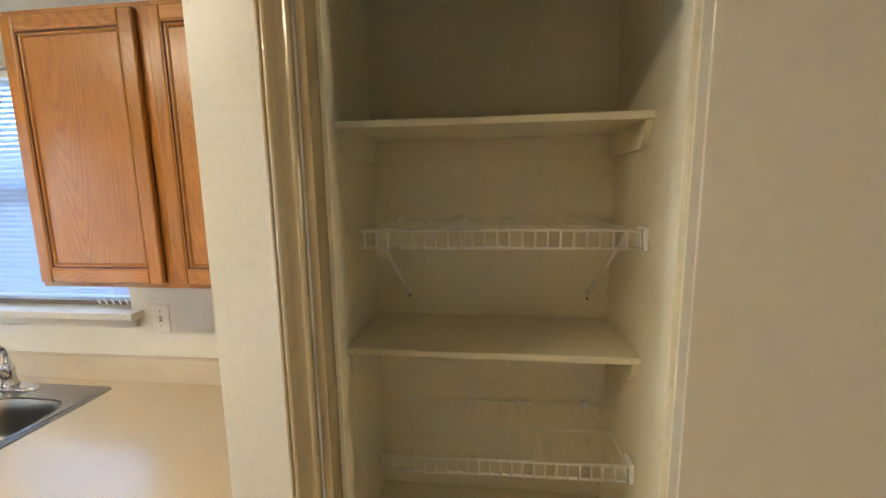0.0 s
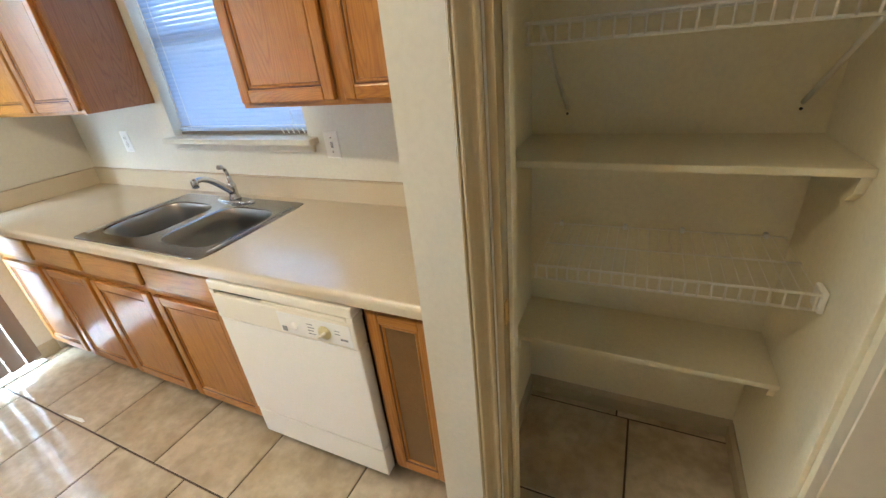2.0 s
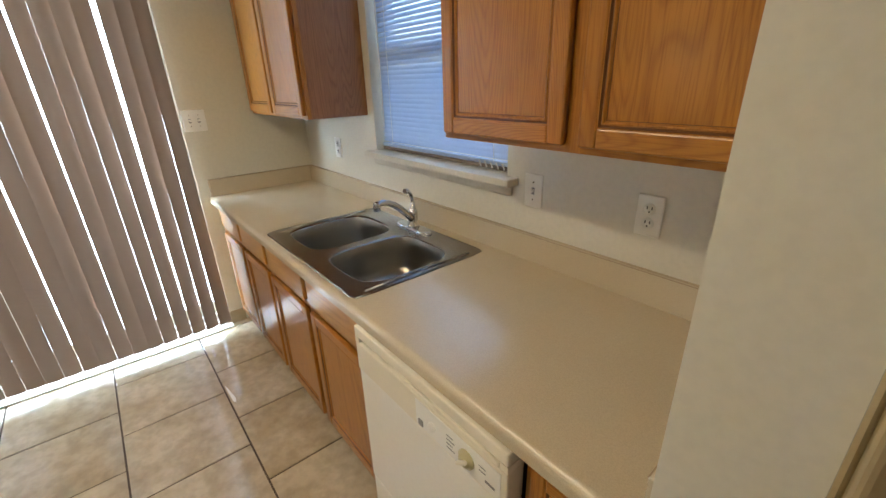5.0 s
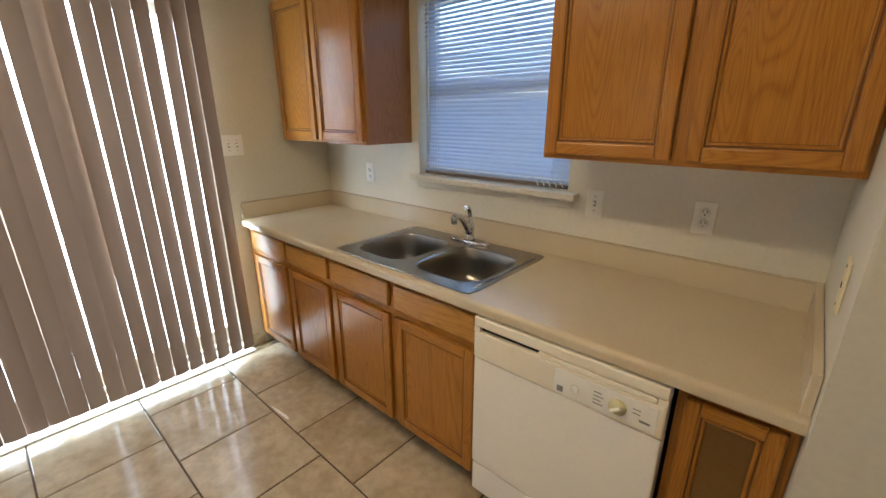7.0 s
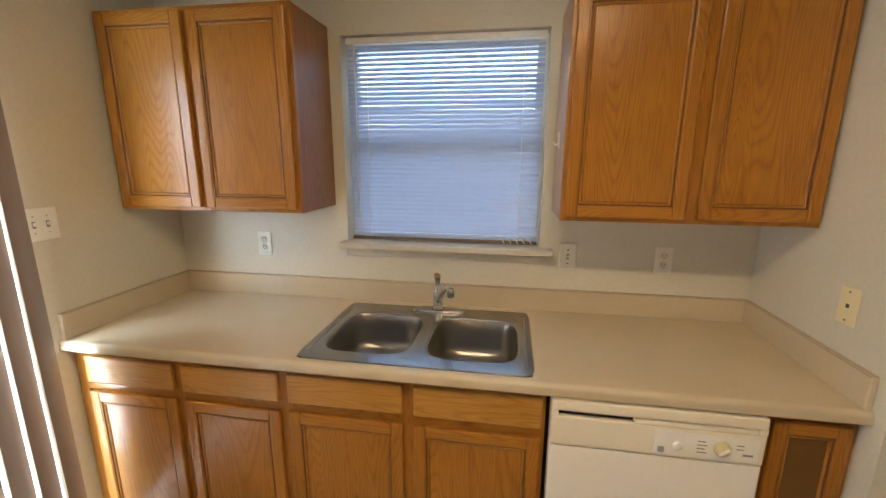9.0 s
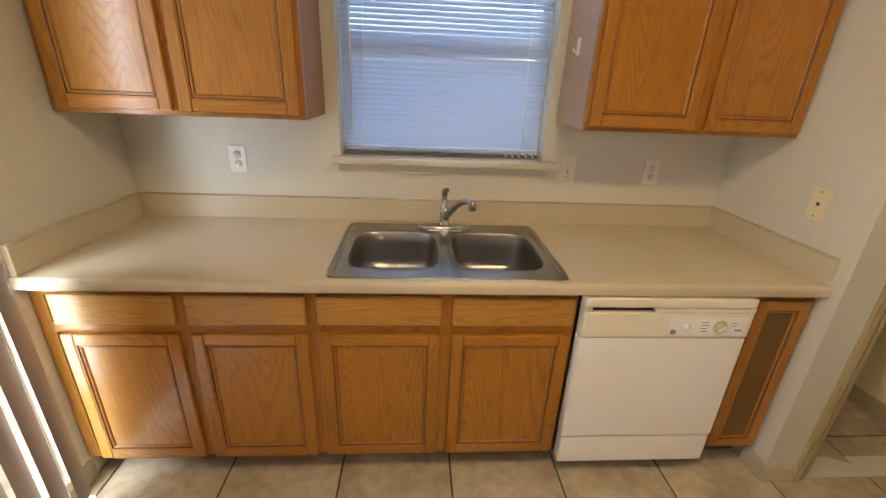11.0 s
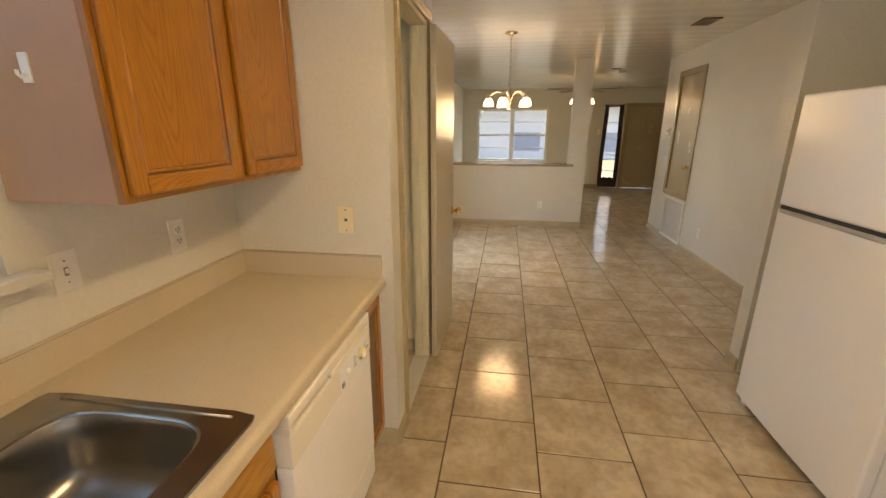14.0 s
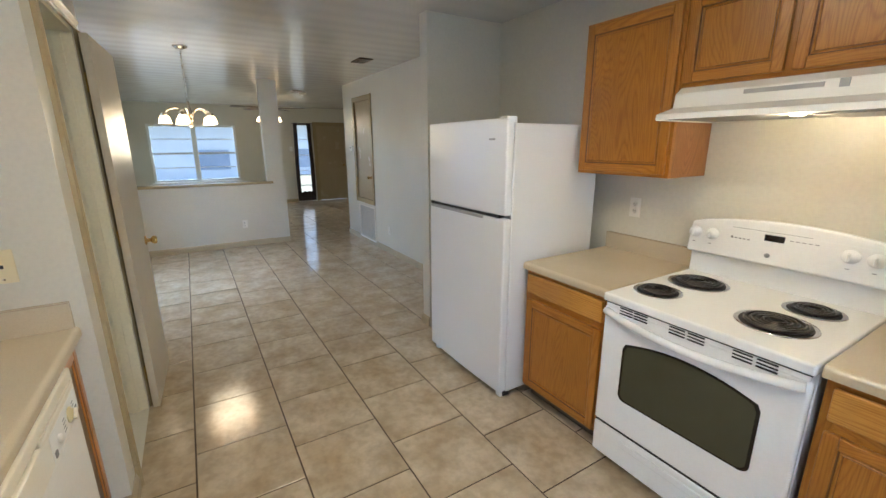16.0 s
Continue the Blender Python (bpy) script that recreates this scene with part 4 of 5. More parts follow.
def stove():
    """White electric coil range; local +y faces the room."""
    a = 0.350
    t = thing("electric_range", (-1.186, S_WALL, 0), "white electric coil range with black oven window", "range")
    yb, yf = 0.03, 0.690
    part("body", B((-a + 0.002, yb, 0.03, a - 0.002, yf - 0.03, 0.815)), WHITE, t)
    top = part("cooktop", B((-a, yb, 0.815, a, yf + 0.012, 0.853), bevel=0.009, segments=3), WHITE, t)
    # oven door with a window arched along its top
    w, h0, h1 = 0.233, 0.385, 0.636
    arch = [(-w + 2 * w * i / 12, h1 + 0.045 * (1 - (2 * i / 12 - 1) ** 2)) for i in range(13)]
    rr = 0.030
    corner = [(rr * (1 - math.cos(a)), rr * (1 - math.sin(a))) for a in [math.pi / 2 * k / 5 for k in range(6)]]
    glass = [(-w + p, h0 + q) for p, q in corner[::-1]] + [(-w, h1 - 0.02), (-w + 0.010, h1 + 0.004)] + arch[1:-1] + [(w - 0.010, h1 + 0.004), (w, h1 - 0.02)] + [(w - p, h0 + q) for p, q in corner]
    d = part("oven_door", B((-a + 0.004, yf - 0.028, 0.222, a - 0.004, yf, 0.792), bevel=0.010, segments=3), WHITE, t)
    big = [(p * 1.045, q + (0.008 if q > 0.5 else -0.008)) for p, q in glass]
    part("window_trim", prism(bmesh.new(), big, "y", yf - 0.010, yf + 0.0012), DISPLAY, d, "black window edge")
    part("oven_window", prism(bmesh.new(), glass, "y", yf - 0.010, yf + 0.0026), OVENGLASS, d, "dark glossy oven window")
    n = 16
    grip = [(-a + 0.016 + (2 * a - 0.032) * i / n, yf + 0.006 + 0.030 * math.sin(math.pi * i / n) ** 0.6, 0.772 - 0.028 * math.sin(math.pi * i / n)) for i in range(n + 1)]
    part("door_handle", tube(bmesh.new(), grip, 0.0165, 10), WHITE, d)
    v = part("vent_strip", B((-a + 0.012, yf - 0.022, 0.790, a - 0.012, yf + 0.002, 0.812), bevel=0.003), WHITE, t)
    for c in (0.245, 0.183, 0.041, -0.025, -0.168, -0.235):
        for k in range(3):
            part("vent_slot", B((c - 0.028, yf - 0.0005, 0.776 + 0.0125 * k, c + 0.028, yf + 0.0035, 0.7815 + 0.0125 * k)), DARK, v)
    part("gap", B((-a + 0.008, yf - 0.02, 0.8105, a - 0.008, yf + 0.004, 0.8155)), DARK, t)
    dr = part("drawer", B((-a + 0.004, yf - 0.028, 0.050, a - 0.004, yf - 0.002, 0.208), bevel=0.008, segments=2), WHITE, t)
    part("drawer_pull", B((-0.21, yf - 0.003, 0.150, 0.21, yf + 0.005, 0.182), bevel=0.004, segments=2), WHITE, dr)
    part("drawer_gap", B((-a + 0.008, yf - 0.028, 0.208, a - 0.008, yf - 0.010, 0.222)), DARK, t)
    part("foot", B((-a + 0.03, 0.10, 0.0, -a + 0.07, 0.60, 0.032), (a - 0.07, 0.10, 0.0, a - 0.03, 0.60, 0.032)), DARK, t)
    # backguard with a curved crown
    n = 14
    part("riser", B((-a + 0.004, yb, 0.850, a - 0.004, yb + 0.038, 0.985), bevel=0.006, segments=2), WHITE, t)
    b = a + 0.008
    out = [(-b, 0.958), *[(-b + 2 * b * i / n, 1.106 + 0.044 * math.sin(math.pi * i / n) ** 0.7) for i in range(n + 1)], (b, 0.958)]
    bm = prism(bmesh.new(), out, "y", yb, yb + 0.085)
    for vtx in bm.verts:
        if vtx.co.y > yb + 0.05:
            vtx.co.y -= (vtx.co.z - 0.853) * 0.16
    es = [e for e in bm.edges if e.calc_face_angle(0) > 0.7]
    bmesh.ops.bevel(bm, geom=es, offset=0.013, segments=4, profile=0.5, affect="EDGES")
    g = part("backguard", bm, WHITE, t)

    def front(z):
        return yb + 0.085 - (z - 0.853) * 0.16
    for x in (0.330, 0.258, -0.218, -0.290):
        z = 1.059
        y = front(z)
        part("knob", lathe(bmesh.new(), [(0.029, 0), (0.028, 0.007), (0.021, 0.011), (0.018, 0.027), (0, 0.028)], (x, y - 0.001, z), "y", 20), WHITE, g)
        part("knob_grip", B((x - 0.005, y + 0.015, z - 0.017, x + 0.005, y + 0.036, z + 0.017), bevel=0.003), WHITE, g)
        part("print_mark", B((x - 0.006, front(1.010) - 0.002, 1.009, x + 0.006, front(1.010) + 0.0022, 1.012)), GREY, g)
    part("display", B((-0.015, front(1.080) - 0.006, 1.066, 0.055, front(1.080) + 0.0035, 1.094), bevel=0.001), DISPLAY, g, "black clock display")
    for i in range(5):
        part("print_mark", B((0.110 + 0.016 * i - 0.004, front(1.060) - 0.002, 1.056, 0.116 + 0.016 * i, front(1.060) + 0.0022, 1.061)), GREY, g)
        part("print_mark", B((-0.040 - 0.020 * i - 0.004, front(1.080) - 0.002, 1.080, -0.032 - 0.020 * i, front(1.080) + 0.0022, 1.083)), GREY, g)
    part("print_line", B((-0.10, front(1.105) - 0.002, 1.105, 0.18, front(1.105) + 0.0022, 1.1065)), GREY, g)
    part("emblem", lathe(bmesh.new(), [(0.010, 0), (0.010, 0.003), (0, 0.004)], (0.031, front(1.004), 1.004), "y", 16), GREY, g)
    part("lamp_dot", lathe(bmesh.new(), [(0.005, 0), (0.005, 0.003), (0, 0.004)], (0.175, front(1.062), 1.062), "y", 10), GREY, g)
    # coil burners: chrome drip pan and spiral
    for bx, by, r in ((0.236, 0.505, 0.078), (0.203, 0.256, 0.103), (-0.163, 0.470, 0.103), (-0.188, 0.222, 0.078)):
        p = part("burner", lathe(bmesh.new(), [(r + 0.016, 0.8535), (r + 0.014, 0.8565), (r + 0.006, 0.8565), (r, 0.8545), (0.03, 0.8538), (0.0, 0.8538)], (bx, by, 0), "z", 36), CHROME, t, "chrome drip pan")
        # bowl of the pan, as dark as the coil
        part("pan_bowl", lathe(bmesh.new(), [(r + 0.001, 0.8556), (0.02, 0.8549), (0, 0.8549)], (bx, by, 0), "z", 30), COIL, p, "dark bowl of the drip pan")
        turns = 3.6 if r < 0.09 else 4.6
        m = int(turns * 22)
        pts = [(bx + (0.018 + (r - 0.026) * i / m) * math.cos(2 * math.pi * turns * i / m), by + (0.018 + (r - 0.026) * i / m) * math.sin(2 * math.pi * turns * i / m), 0.863) for i in range(m + 1)]
        part("coil", tube(bmesh.new(), pts, 0.0058, 6), COIL, p, "black spiral heating coil")
        bm = bmesh.new()
        for k in range(3):
            ang = 2 * math.pi * k / 3 + 0.4
            box(bm, -0.0015, 0.008, 0.8555, 0.0015, r, 0.858)
            bmesh.ops.rotate(bm, verts=bm.verts[-8:], cent=(0, 0, 0), matrix=Matrix.Rotation(ang, 3, "Z"))
        bmesh.ops.translate(bm, verts=bm.verts, vec=(bx, by, 0))
        part("coil_support", bm, CHROME, p)
    for c in t.children_recursive:
        c.data.transform(Matrix.Diagonal((1.083, 1.068, 1.02, 1.0)))


stove()


def hood():
    a = 0.380
    t = thing("range_hood", (-1.180, S_WALL, 1.615), "white under-cabinet range hood with its lamp on", "range hood")
    prof = [(0.002, 0.0), (0.002, 0.140), (0.335, 0.140), (0.375, 0.112), (0.385, 0.052), (0.500, 0.022), (0.505, 0.0), (0.488, 0.0), (0.486, 0.012), (0.012, 0.012)]
    bm = prism(bmesh.new(), [(p, q) for p, q in prof[:7]] + [(0.488, 0.0), (0.486, 0.010), (0.02, 0.010)], "x", -a, a)
    part("shell", bm, CREAMW, t)
    part("lip_end", B((-a - 0.001, 0.02, -0.004, -a + 0.004, 0.50, 0.012), (a - 0.004, 0.02, -0.004, a + 0.001, 0.50, 0.012)), CREAMW, t)
    g = part("vent_grille", B((-0.140, 0.370, 0.088, 0.106, 0.3815, 0.104)), GRILLE, t, "grey vent grille")
    part("switch_plate", B((-0.206, 0.370, 0.082, -0.180, 0.3830, 0.110)), GRILLE, t, "grey rocker switch")
    # dark plate: filter grey and the shade of the hood's hollow in one colour
    part("underside", B((-a + 0.010, 0.03, 0.0015, a - 0.010, 0.484, 0.0035)), HOOD_DARK, t, "dark grey plate for the filters and shade under the hood")
    part("filter", B((-0.33, 0.06, -0.004, -0.13, 0.40, 0.0010)), GRILLE, t, "grey mesh filter")
    part("lamp_lens", lathe(bmesh.new(), [(0.0, -0.006), (0.020, -0.004), (0.026, 0.002), (0.026, 0.009)], (-0.082, 0.38, 0.0), "z", 20), BULB, t, "lit lamp lens")


HOOD_DARK = mottled("hood_underside_shade", (0.20, 0.195, 0.185), (0.25, 0.245, 0.23), 5, 0.5)
CREAMW = mottled("hood_enamel", (0.80, 0.78, 0.72), (0.81, 0.79, 0.73), 6, 0.34, rough_var=0.0)
hood()
outlet((-0.417, S_WALL, 1.142), 180, "cream duplex outlet beside the range", material=PLATE)
# small hook on the side of the corner wall cabinet
hk = thing("adhesive_hook", (-0.8498, -0.150, 1.615), "small white adhesive hook on the cabinet side", "hook", turn=-90)
part("base", B((-0.012, -0.005, -0.03, 0.012, 0.002, 0.03), bevel=0.002), PLASTIC, hk)
part("prong", tube(bmesh.new(), [(0, -0.005, -0.012), (0, -0.014, -0.020), (0, -0.020, -0.014), (0, -0.020, -0.006)], 0.004, 8), PLASTIC, hk)


# ---- kitchen ceiling lamp ----
def box_lamp():
    t = thing("ceiling_lamp", (-1.05, -1.55, H), "long white ceiling light box over the kitchen, lit", "ceiling lamp")
    part("tray", B((-0.62, -0.13, -0.075, 0.62, -0.11, -0.0005), (-0.62, 0.11, -0.075, 0.62, 0.13, -0.0005), (-0.62, -0.11, -0.075, -0.60, 0.11, -0.0005), (0.60, -0.11, -0.075, 0.62, 0.11, -0.0005), (-0.60, -0.11, -0.012, 0.60, 0.11, -0.0005), bevel=0.002), PLASTIC, t)
    part("diffuser", B((-0.60, -0.11, -0.088, 0.60, 0.11, -0.080)), GLOBE, t, "lit frosted diffuser")


GLOBE = glow("lit_frosted_glass", (1.0, 0.80, 0.55), 0.8)
box_lamp()


# ---- pantry shelves ----
def board_shelf(z, y0, label):
    t = thing("pantry_shelf", (0.479, -0.0035, z), label, "shelf", "pantry board shelves")
    a = 0.3885
    part("board", B((-a, y0, -0.019, a, -0.0005, 0.0), bevel=0.002), WALL_IN, t)
    part("side_cleat", B((-a, y0 + 0.03, -0.085, -a + 0.018, -0.014, -0.0195), bevel=0.003), WALL_IN, t)
    bm = prism(bmesh.new(), [(y0 + 0.012, -0.0195), (-0.014, -0.0195), (-0.014, -0.085), (y0 + 0.05, -0.085), (y0 + 0.022, -0.060)], "x", a - 0.018, a)
    part("side_cleat", bm, WALL_IN, t)
    part("back_cleat", B((-a + 0.018, -0.018, -0.085, a - 0.018, -0.0005, -0.0195), bevel=0.002), WALL_IN, t)


board_shelf(1.773, -0.330, "cream painted top pantry shelf board")
board_shelf(1.166, -0.330, "cream painted pantry shelf board")
board_shelf(0.510, -0.262, "cream painted lowest pantry shelf board")


def wire_shelf(z, y0, x0, x1, tilt, brace):
    """Coated wire shelf: deep rods, front lip with short uprights, braces, wall clips."""
    cx = 0.5 * (x0 + x1)
    t = thing("wire_shelf", (cx, -0.004, z), "white coated wire pantry shelf on braces", "shelf", "pantry wire shelves")
    a = 0.5 * (x1 - x0)
    d = -0.330 if y0 is None else y0
    bm = bmesh.new()
    tube(bm, [(-a, d, 0.0), (a, d, 0.0)], 0.0040, 6)
    tube(bm, [(-a, d + 0.002, -0.044), (a, d + 0.002, -0.044)], 0.0040, 6)
    part("front_rail", bm, WIRE, t)
    part("back_rail", tube(bmesh.new(), [(-a, -0.012, 0.0), (a, -0.012, 0.0)], 0.003, 6), WIRE, t)
    part("middle_rail", tube(bmesh.new(), [(-a, d * 0.5, -0.005), (a, d * 0.5, -0.005)], 0.003, 6), WIRE, t)
    bm = bmesh.new()
    tube(bm, [(0, -0.012, 0.0), (0, d, 0.0)], 0.0010, 4)
    tube(bm, [(0, d - 0.001, 0.001), (0, d - 0.001, -0.044)], 0.0030, 5)
    first = part("rod", bm, WIRE, t)
    n = 22
    for k in range(n + 1):
        r = first if k == 0 else new("rod", first.data)
        r.parent = t
        r.matrix_basis = pose(-a + 0.008 + (2 * a - 0.016) * k / n, 0, 0)
    if brace:
        for x in (-a + 0.035, a - 0.035):
            part("brace", tube(bmesh.new(), [(x, d + 0.012, -0.006), (x + (0.02 if x < 0 else -0.02), -0.006, -0.245)], 0.0065, 6), WIRE, t)
            part("brace_screw", lathe(bmesh.new(), [(0.004, 0.0), (0.004, -0.003), (0, -0.004)], (x + (0.02 if x < 0 else -0.02), -0.001, -0.262), "y", 8), DARK, t)
    for x in (-a * 0.92, -a * 0.3, a * 0.2, a * 0.85):
        part("wall_clip", B((x - 0.006, -0.016, -0.008, x + 0.006, -0.0005, 0.010), bevel=0.002), PLASTIC, t)
    part("end_bracket", B((a - 0.002, d - 0.004, -0.052, a + 0.012, d + 0.05, 0.008), bevel=0.003), PLASTIC, t)
    t.matrix_world = pose(cx, -0.004, z, 0, tilt, 0)


wire_shelf(1.492, None, 0.150, 0.856, 0.0, True)
wire_shelf(0.856, None, 0.175, 0.854, -1.2, False)


# ---- dining area, hall and living room ----
def chandelier():
    t = thing("chandelier", (3.10, -1.165, H), "brushed nickel chandelier with five lit glass shades", "chandelier")
    part("canopy", lathe(bmesh.new(), [(0.065, 0.0), (0.062, -0.012), (0.030, -0.028), (0.010, -0.034), (0, -0.034)], (0, 0, 0), "z", 28), NICKEL, t)
    link_bm = bmesh.new()
    for i in range(17):
        c = Vector((0, 0, -0.050 - 0.028 * i))
        ring = []
        for k in range(13):
            ang = 2 * math.pi * k / 12
            u, v = 0.008 * math.cos(ang), 0.018 * math.sin(ang)
            ring.append(c + (Vector((u, 0, v)) if i % 2 else Vector((0, u, v))))
        tube(link_bm, ring, 0.0022, 5, caps=False)
    part("chain", link_bm, NICKEL, t)
    part("stem", lathe(bmesh.new(), [(0.006, -0.445), (0.016, -0.460), (0.011, -0.495), (0.024, -0.535), (0.030, -0.575), (0.018, -0.610), (0.012, -0.645), (0.020, -0.670), (0.010, -0.695), (0, -0.700)], (0, 0, -0.056), "z", 20), NICKEL, t)
    for k in range(5):
        ang = radians(72 * k + 20)
        c, s = math.cos(ang), math.sin(ang)
        pts = []
        for i in range(15):
            u = i / 14
            r = 0.02 + 0.195 * (1 - math.cos(u * math.pi * 0.5)) ** 0.85
            z = -0.696 + 0.125 * math.sin(u * math.pi * 0.80)
            pts.append((r * c, r * s, z))
        arm = part("arm", tube(bmesh.new(), pts, 0.0085, 8), NICKEL, t)
        e = pts[-1]
        part("socket_cup", lathe(bmesh.new(), [(0.012, 0.012), (0.026, 0.0), (0.028, -0.022), (0.022, -0.028)], e, "z", 16), NICKEL, arm)
        part("shade", lathe(bmesh.new(), [(0.022, -0.018), (0.040, -0.034), (0.050, -0.060), (0.053, -0.086), (0.059, -0.098), (0.057, -0.098), (0.050, -0.084), (0.045, -0.058), (0.034, -0.036)], e, "z", 20), SHADE, arm, "lit ribbed glass shade")
    return t


chandelier()
point("chandelier_light", (3.10, -1.165, 1.60), 4.2, WARM, 0.22)


def ceiling_fan():
    t = thing("ceiling_fan", (7.4, -2.62, H), "ceiling fan with dark blades and lit lamp shades", "ceiling fan")
    part("canopy", lathe(bmesh.new(), [(0.07, 0), (0.065, -0.03), (0.02, -0.045), (0.016, -0.21), (0, -0.21)], (0, 0, 0), "z", 24), NICKEL, t)
    part("motor", lathe(bmesh.new(), [(0.03, -0.09), (0.09, -0.10), (0.105, -0.14), (0.10, -0.19), (0.05, -0.215), (0, -0.215)], (0, 0, -0.05), "z", 28), NICKEL, t)
    for k in range(5):
        bm = B((0.14, -0.060, -0.166, 0.72, 0.060, -0.158), bevel=0.003)
        b = part("blade", bm, FANWOOD, t)
        b.matrix_basis = pose(0, 0, -0.05, 9, 0, 72 * k + 100)
        part("blade_arm", B((0.09, -0.015, -0.170, 0.19, 0.015, -0.1665)), NICKEL, b)
    part("lamp_neck", lathe(bmesh.new(), [(0.045, -0.264), (0.040, -0.300), (0.050, -0.330), (0.020, -0.350), (0, -0.350)], (0, 0, 0), "z", 20), NICKEL, t)
    for k in range(4):
        ang = radians(90 * k + 90)
        e = (0.185 * math.cos(ang), 0.185 * math.sin(ang), -0.385)
        part("lamp_arm", tube(bmesh.new(), [(0.03 * math.cos(ang), 0.03 * math.sin(ang), -0.322), (0.09 * math.cos(ang), 0.09 * math.sin(ang), -0.332), e], 0.009, 8), NICKEL, t)
        part("shade", lathe(bmesh.new(), [(0.022, 0.0), (0.040, -0.040), (0.056, -0.090), (0.052, -0.090), (0.036, -0.040), (0.016, -0.004)], e, "z", 18), SHADE, t, "lit glass shade")


ceiling_fan()
point("ceiling_fan_light", (7.4, -2.62, 1.93), 2.2, WARM, 0.12)


def living_window():
    y0, y1, z0, z1 = EWIN
    cy, a, h = 0.5 * (y0 + y1), 0.5 * (y1 - y0), z1 - z0
    t = thing("window_3", (9.70, cy, z0), "white double living room window with grilles", "window", kind="structure")
    part("window_frame", B((0.04, -a, 0, 0.10, -a + 0.05, h), (0.04, a - 0.05, 0, 0.10, a, h), (0.04, -a + 0.05, h - 0.05, 0.10, a - 0.05, h), (0.04, -a + 0.05, 0, 0.10, a - 0.05, 0.05), (0.03, -0.05, 0.05, 0.10, 0.05, h - 0.05), bevel=0.003), PLASTIC, t)
    for s in (-1, 1):
        c0, c1 = (-a + 0.05, -0.05) if s < 0 else (0.05, a - 0.05)
        part("meeting_rail", B((0.05, c0, h * 0.5 - 0.022, 0.095, c1, h * 0.5 + 0.022)), PLASTIC, t)
        for z in (0.25, 0.75):
            part("grille_bar", B((0.066, c0, h * z - 0.010, 0.082, c1, h * z + 0.010)), PLASTIC, t)
        g = part("pane", B((0.084, c0, 0.05, 0.088, c1, h - 0.05)), GLASS, t)
        g.visible_shadow = False
    part("stool", B((-0.05, -a - 0.05, -0.03, 0.04, a + 0.05, 0.0), bevel=0.005), WHITE_TRIM, t)


living_window()


def sidelight():
    y0, y1, z0, z1 = SIDEL
    cy, a, h = 0.5 * (y0 + y1), 0.5 * (y1 - y0), z1 - z0
    t = thing("window_4", (9.70, cy, z0), "narrow glazed sidelight beside the front door", "window", kind="structure")
    part("window_frame", B((0.03, -a, 0, 0.10, -a + 0.035, h), (0.03, a - 0.035, 0, 0.10, a, h), (0.03, -a + 0.035, h - 0.035, 0.10, a - 0.035, h), (0.03, -a + 0.035, 0, 0.10, a - 0.035, 0.035)), FANWOOD, t)
    for k in range(1, 5):
        part("grille_bar", B((0.055, -a + 0.035, h * k / 5 - 0.008, 0.075, a - 0.035, h * k / 5 + 0.008)), PLASTIC, t)
    g = part("pane", B((0.078, -a + 0.035, 0.035, 0.082, a - 0.035, h - 0.035)), GLASS, t)
    g.visible_shadow = False
    c = thing("curtain", (9.67, cy, 0.0), "dark sheer curtain gathered at a narrow window", "curtain")
    part("rod", tube(bmesh.new(), [(-0.01, -a - 0.05, 2.05), (-0.01, a + 0.05, 2.05)], 0.008, 8), FANWOOD, c)
    for s in (-1, 1):
        bm = bmesh.new()
        cols = []
        for i in range(17):
            y = s * (a - 0.075 + 0.10 * i / 16)
            x = -0.012 + 0.010 * math.sin(i * 1.9)
            cols.append([bm.verts.new((x * (0.6 + 0.4 * k / 6), y + s * 0.012 * math.sin(k * 0.8), 0.03 + 2.02 * k / 6)) for k in range(7)])
        for p, q in zip(cols, cols[1:]):
            for k in range(6):
                bm.faces.new((p[k], q[k], q[k + 1], p[k + 1])).smooth = True
        part("cloth", bm, CURTAIN, c)
    bm = bmesh.new()
    cols = [[bm.verts.new((-0.034 + 0.007 * math.sin(i * 1.4), a * (2 * i / 24 - 1) * 1.04, z)) for z in (0.03, 0.10, 0.20, 0.275 + 0.012 * math.sin(i * 0.9))] for i in range(25)]
    for p, q in zip(cols, cols[1:]):
        for k in range(3):
            bm.faces.new((p[k], q[k], q[k + 1], p[k + 1])).smooth = True
    part("hem", bm, CURTAIN, c, "dark gathered curtain hem")


sidelight()


